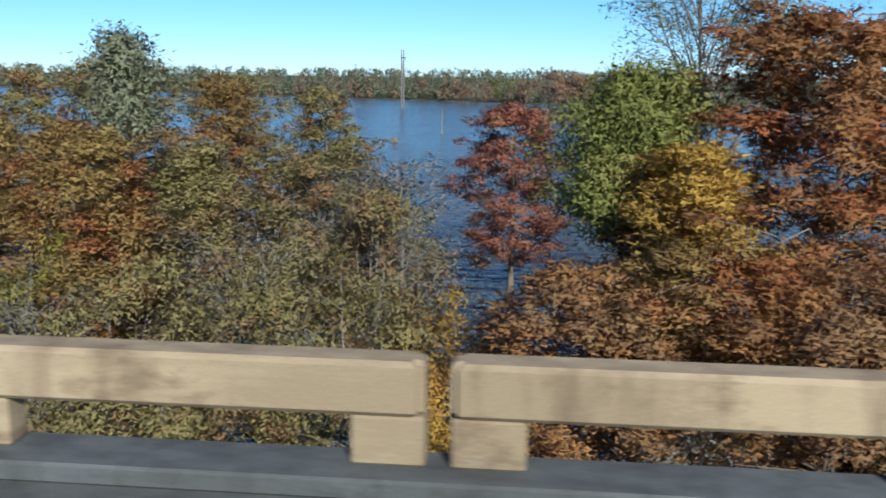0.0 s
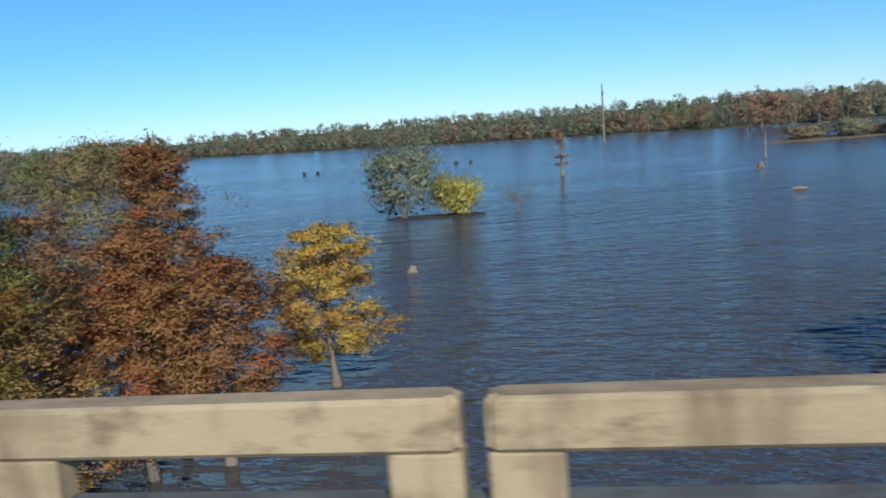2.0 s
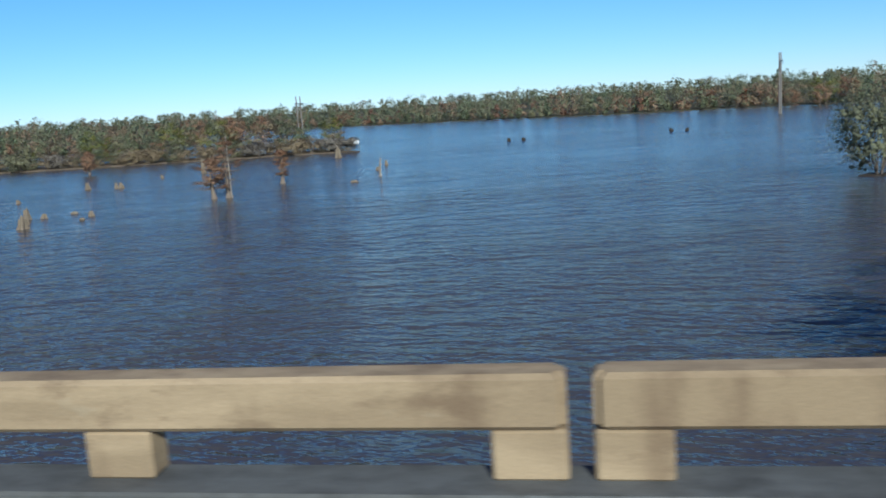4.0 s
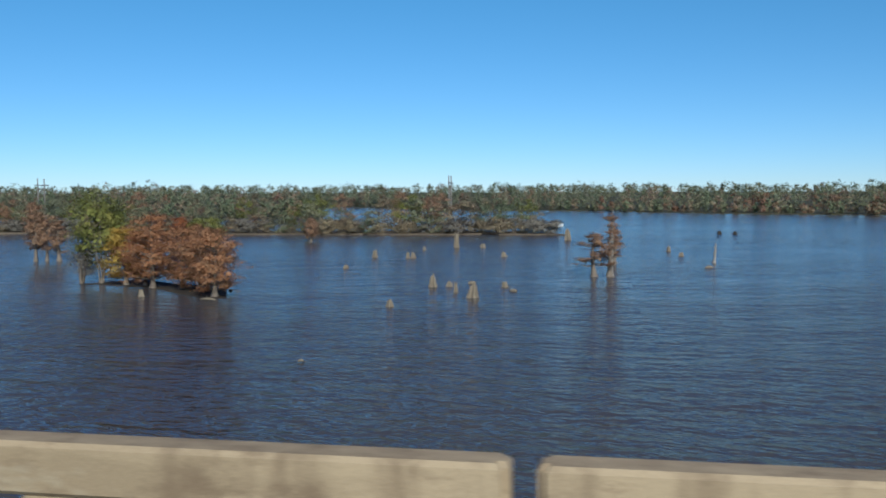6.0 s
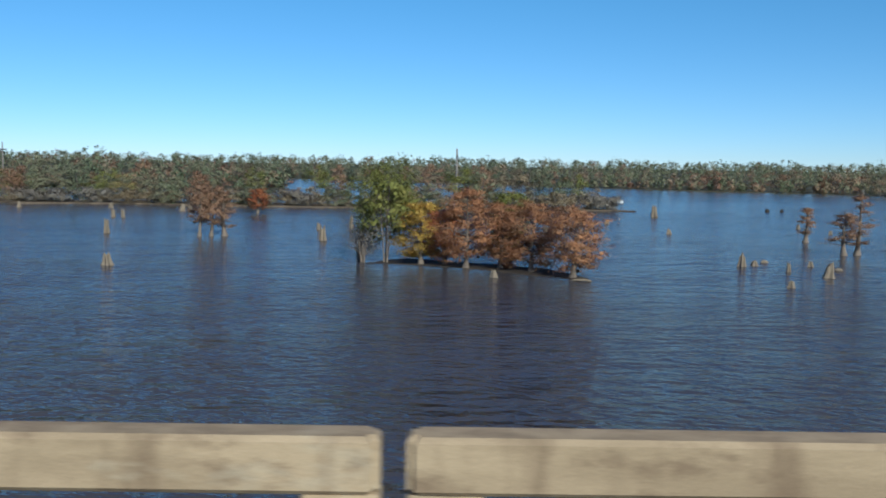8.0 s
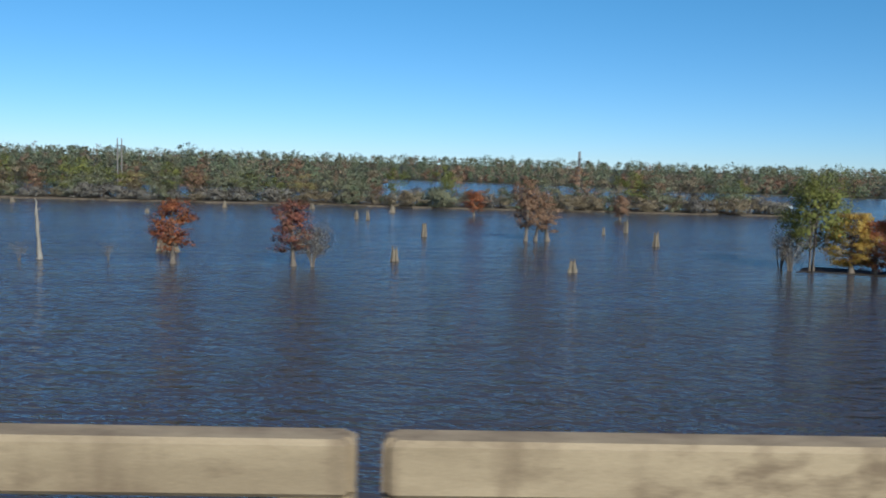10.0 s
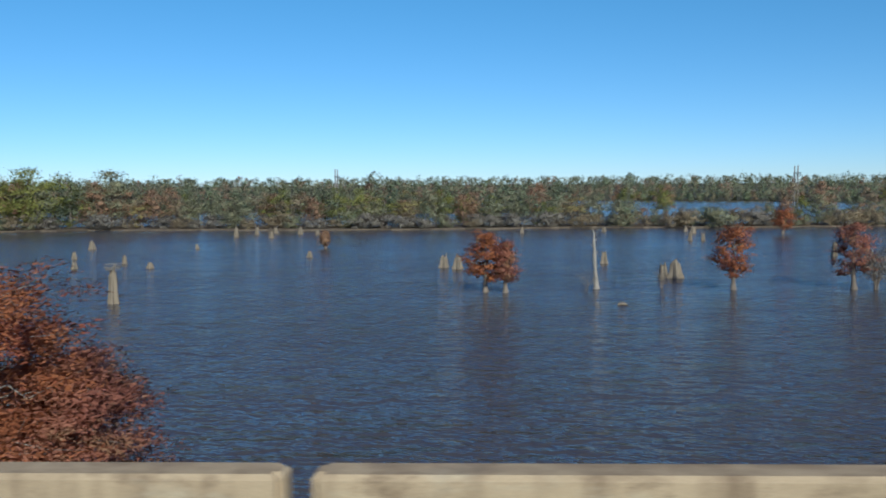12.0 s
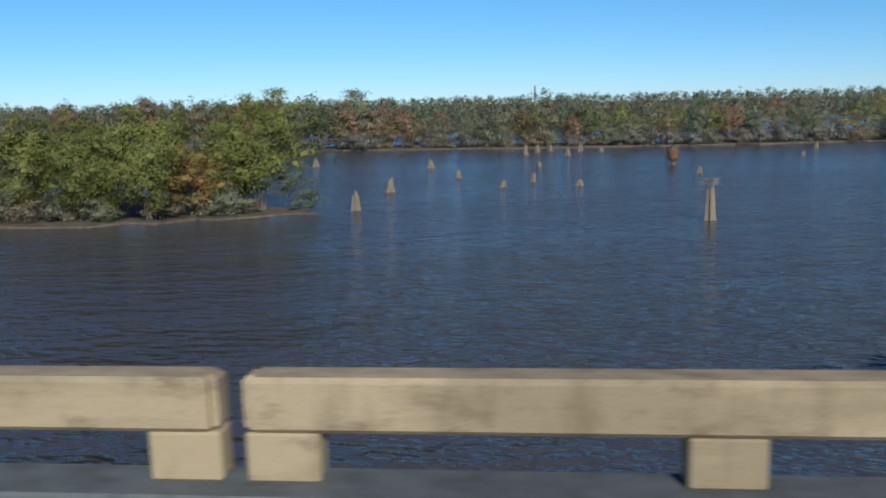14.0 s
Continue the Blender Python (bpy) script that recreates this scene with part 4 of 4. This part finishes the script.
def power_pole(x, y, tall, turn):
    """Two wooden poles with a cross-arm and braces."""
    ob = new("power_pole")
    for sx2 in (-2.1, 2.1):
        st = Sticks()
        st.tube([(sx2, 0, -1), (sx2, 0, tall * 0.5), (sx2, 0, tall)], [0.32, 0.28, 0.22], 8)
        part("pole", st.mesh("pole", POLE_WOOD), ob)
    part("crossarm", solid("crossarm", box((-4.6, -0.42, tall - 3.2), (4.6, -0.20, tall - 2.8), 0.02), POLE_WOOD), ob)
    st = Sticks()
    st.tube([(-2.1, 0.1, tall - 8), (2.1, 0.1, tall - 3.6)], [0.1, 0.1], 6)
    st.tube([(2.1, 0.2, tall - 8), (-2.1, 0.2, tall - 3.6)], [0.1, 0.1], 6)
    part("brace", st.mesh("brace", POLE_WOOD), ob)
    for sx2 in (-4.3, 0, 4.3):
        st = Sticks()
        st.tube([(sx2, -0.31, tall - 3.2), (sx2, -0.31, tall - 4.3)], [0.12, 0.1], 6)
        part("insulator", st.mesh("insulator", STEEL), ob)
    ob.matrix_basis = pose(x, y, 0, 0, 0, turn)
    tagged(ob, "twin-pole wooden power pylon with a cross-arm", "power pylon", "power pylons")


for x, y, h in ((-47.5, 343, 22.7), (-236.3, 345, 19.0), (-419.5, 346.5, 18.9)):
    power_pole(x, y, h, 86)


def notice_board(x, y):
    """A white board on two posts at the end of the bank."""
    ob = new("notice_board")
    part("board", solid("board", box((-0.9, -0.04, 1.9), (0.9, 0.04, 2.9), 0.02), WHITE), ob, "blank white board")
    for px in (-0.7, 0.7):
        part("post", solid("post", box((px - 0.06, 0.042, -0.3), (px + 0.06, 0.16, 3.0), 0.01), POLE_WOOD), ob)
    ob.matrix_basis = pose(x, y, 0.2)
    tagged(ob, "white board on two posts at the end of the bank", "notice board")


notice_board(-189.5, 255)

# ---------- woods on the far banks ----------
rng = np.random.default_rng(77)
MID = dict(cards=2600, card=0.40, blade=1.15, clump=0.62, limbs=18, twigs=1, per=4, sides=3, thick=0.17, lumps=10, lump=0.4, crest=False, squash=0.5)
KINDS = []
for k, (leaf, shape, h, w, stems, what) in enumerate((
        (HAZED_OLIVE, "round", 10, 3.9, 2, "olive-green tree on the lake bank"), (GREEN, "round", 10, 4.3, 3, "green tree on the lake bank"), (TAN, "round", 10, 4.0, 2, "brown autumn tree on the lake bank"),
        (RUSSET, "flame", 10, 3.2, 1, "reddish cypress on the lake bank"), (HAZED_OLIVE, "bushy", 5, 3.2, 3, "low olive shrub on the lake bank"), (OLIVE, "round", 10, 3.7, 2, "yellow-green tree on the lake bank"),
        (GREY, "bushy", 4, 3.0, 4, "leafless grey brush on the lake bank"), (HAZED_OLIVE, "flame", 10, 3.1, 1, "tall olive tree on the lake bank"), (TAN, "bushy", 4, 3.2, 3, "low brown brush on the lake bank"),
        (RUSSET, "round", 10, 4.2, 2, "russet brown tree on the lake bank"))):
    ob = new("bank_tree")
    wood, leaves = grow(seed=300 + k, tall=h, wide=w, shape=shape, clear=0.09 if h > 6 else 0.03, rise=0.35, stems=stems, **MID)
    part("trunk", wood.mesh("trunk", BARK), ob)
    part("crown", leaf_mesh("crown", *leaves, leaf), ob)
    tagged(ob, what, "tree", "trees on the lake bank")
    KINDS.append([ob, False])


def plant(kind, x, y, scale, turn, wide=1.0):
    ob, used = KINDS[kind]
    m = pose(x, y, 0.2, 0, 0, turn) @ Matrix.Diagonal((scale * wide, scale * wide, scale, 1))
    if not used:
        ob.matrix_basis = m
        KINDS[kind][1] = True
    else:
        copy = copy_thing(ob, Matrix.Identity(4))
        copy.matrix_basis = m


def front_of(x):
    xs = [-620, -520, -470, -430, -380, -330, -290, -230, -188]
    ys = [228, 233, 246, 242, 240, 246, 242, 247, 250]
    return float(np.interp(x, xs, ys))


def tall_at(x):
    """Height of the bank's trees along the shore."""
    xs = [-620, -560, -540, -515, -500, -489, -470, -456, -440, -400, -350, -325, -312, -285, -270, -255, -240, -205, -190]
    hs = [13, 14, 16.5, 17, 17, 17.5, 16, 11.5, 13, 11, 10, 9, 6, 5.5, 9, 7, 11, 11, 6]
    return float(np.interp(x, xs, hs))


for k in range(130):   # crowns on the bank
    x = -195 - 420 * (k + rng.uniform(0, 1)) / 130
    kind = int(rng.choice((0, 1, 2, 3, 5, 7, 9), p=(0.27, 0.14, 0.2, 0.06, 0.09, 0.14, 0.1)))
    tall = tall_at(x) * (0.5 + 0.55 * rng.uniform() ** 0.7)
    plant(kind, x, front_of(x) + rng.uniform(5, 19), tall / 10, rng.uniform(0, 360), rng.uniform(0.95, 1.35))
for k in range(110):   # brush along the shore
    x = -190 - 425 * (k + rng.uniform(0, 1)) / 110
    if -486 < x < -476 or -466 < x < -459:
        continue
    plant(int(rng.choice((4, 6, 6, 8, 8))), x, front_of(x) + rng.uniform(1.5, 6), rng.uniform(0.55, 1.05), rng.uniform(0, 360), rng.uniform(1.0, 1.5))
for k in range(34):   # trees standing in the water behind the bank
    x = -225 - 390 * rng.uniform()
    plant(int(rng.choice((0, 1, 2, 3, 7, 9))), x, front_of(x) + rng.uniform(30, 115), rng.uniform(0.8, 1.25), rng.uniform(0, 360))
WILLOWS = []
for k, (leaf, h, w, what) in enumerate(((GREEN, 11.6, 4.6, "green willow on a mud island"), (GREEN, 10.6, 4.4, "yellow-green willow on a mud island"), (MIXED, 9.0, 3.6, "brown-tinged willow on a mud island"))):
    ob = new("willow_tree")
    wood, leaves = grow(seed=350 + k, tall=h, wide=w, shape="flame", clear=0.16, rise=0.55, stems=4, cards=17000, card=0.28, blade=1.0, clump=0.5, limbs=60, twigs=2, per=4, sides=4,
                        thick=0.2, lumps=50, lump=0.4, crest=True)
    part("trunk", wood.mesh("trunk", BARK), ob)
    part("crown", leaf_mesh("crown", *leaves, leaf), ob)
    WILLOWS.append(ob)
for k in range(20):   # willows on the long island
    u = (k + rng.uniform(0, 0.8)) / 20
    x = -457 - 82 * u
    y0 = float(np.interp(-x, (455, 471, 491, 545), (102.5, 96, 93.5, 99)))
    kind = int(rng.choice((0, 1, 1, 1, 0))) if k > 2 else k
    ob = WILLOWS[kind] if k <= 2 else copy_thing(WILLOWS[kind], Matrix.Identity(4))
    ob.matrix_basis = pose(x, y0 + rng.uniform(1.6, 8 + 15 * u), 0.1, 0, 0, rng.uniform(0, 360)) @ Matrix.Diagonal((1.15, 1.15, rng.uniform(0.8, 1.25), 1))
    tagged(ob, ("green willow on a mud island", "yellow-green willow on a mud island", "brown-tinged willow on a mud island")[kind], "tree", "willows on the mud island")
for k in range(16):   # brush at the willows' feet
    u = (k + rng.uniform()) / 16
    x = -452 - 60 * u
    plant(int(rng.choice((4, 8, 4))), x, float(np.interp(-x, (452, 471, 491, 545), (104.5, 96.5, 94, 99))) + rng.uniform(0.8, 2.5), rng.uniform(0.35, 0.7), rng.uniform(0, 360), 1.3)
for k in range(30):   # the reedy flat
    plant(int(rng.choice((4, 6, 8, 4))), rng.uniform(2, 64), rng.uniform(257, 272), rng.uniform(0.5, 0.95), rng.uniform(0, 360), 1.4)
for x, y, tall, wide, kind in ((14, 378, 15, 1.3, 3), (19, 380, 16, 1.5, 9), (24, 384, 14, 1.3, 9), (30, 390, 13, 1.3, 0), (36, 396, 12, 1.2, 2), (-30, 404, 8, 1.2, 9), (-17, 406, 9, 1.2, 3), (-23, 425, 11, 1.4, 2),
                               (-85, 487, 12, 1.6, 9), (-72, 480, 9, 1.6, 8), (-58, 470, 11, 1.5, 9), (-44, 455, 12, 1.4, 0), (-8, 430, 13, 1.3, 1), (2, 425, 12, 1.3, 9), (48, 402, 13, 1.4, 9), (60, 405, 14, 1.4, 2)):
    plant(kind, x, y, tall / 10, x * 37 % 360, wide)   # trees standing off the wooded shore


def woods(name, spots, leaf, seed, label, number=230, size=1.0):
    """Many distant trees as one mesh of leaf clumps on short stems."""
    rng = np.random.default_rng(seed)
    vs, ns, fs, base = [], [], [], 0
    for x, y, h, w in spots:
        k = 12
        a, u = rng.uniform(0, 6.28, k), (np.arange(k) + rng.uniform(0, 1, k)) / k
        reach = w * (0.25 + 0.55 * np.sin(math.pi * (0.12 + 0.8 * u))) * rng.uniform(0.5, 1.15, k)
        c = np.stack([x + np.cos(a) * reach, y + np.sin(a) * reach, h * (0.12 + 0.8 * u)], 1)
        c[-1, :2] = x, y
        v, f, soft = sprays(rng, c, w * 0.2, number, size, blade=1.5, heart=(x, y, h * 0.3), squash=0.7)
        v[:, 2] = np.maximum(v[:, 2], 0.3)
        vs.append(v)
        ns.append(soft)
        fs.append(np.asarray(f) + base)
        base += len(v)
    ob = new(name, leaf_mesh(name, np.concatenate(vs), np.concatenate(fs), np.concatenate(ns), leaf))
    tagged(ob, label, "woods", "", "stuff")


def inside(x, y, poly):
    hit = False
    for (x0, y0), (x1, y1) in zip(poly, poly[1:] + poly[:1]):
        if (y0 > y) != (y1 > y) and x < (x1 - x0) * (y - y0) / (y1 - y0) + x0:
            hit = not hit
    return hit


spots = [[], [], []]
tries = 0
for (x0, y0), (x1, y1) in zip(FAR[1:15], FAR[2:16]):   # the edge of the woods
    n = int(math.hypot(x1 - x0, y1 - y0) / 3.2)
    for k in range(n):
        u = (k + rng.uniform()) / n
        h = float(rng.choice((4, 6, 8, 10, 12))) * rng.uniform(0.8, 1.15)
        spots[int(rng.choice(3, p=(0.45, 0.25, 0.3)))].append((x0 + (x1 - x0) * u, y0 + (y1 - y0) * u + rng.uniform(0, 9), h, h * rng.uniform(0.32, 0.5)))
while sum(map(len, spots)) < 1900 and tries < 40000:
    tries += 1
    y = 372 + 620 * rng.uniform() ** 1.6
    x = rng.uniform(-1250, 650)
    if inside(x, y, FAR):
        spots[int(rng.choice(3, p=(0.5, 0.3, 0.2)))].append((x, y, rng.choice((9, 11, 12, 13, 14, 15, 18)) * rng.uniform(0.9, 1.06) * (1 + 0.12 * math.sin(x * 0.045 + y * 0.03) + 0.08 * math.sin(x * 0.13)) + (y - 430) * 0.006, rng.uniform(3.2, 6.5)))
for group, leaf, what in zip(spots, (HAZED_OLIVE, HAZED_GREEN, HAZED_BROWN), ("olive", "green", "brown")):
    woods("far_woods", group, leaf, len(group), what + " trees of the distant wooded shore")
back = [(-1700 + 2900 * (k + rng.uniform()) / 520, 1150 + 350 * rng.uniform(), rng.uniform(17, 24), rng.uniform(6, 11)) for k in range(520)]
woods("far_woods", back, HAZED_OLIVE, 9, "hazy olive woods on the horizon", 200, 2.3)
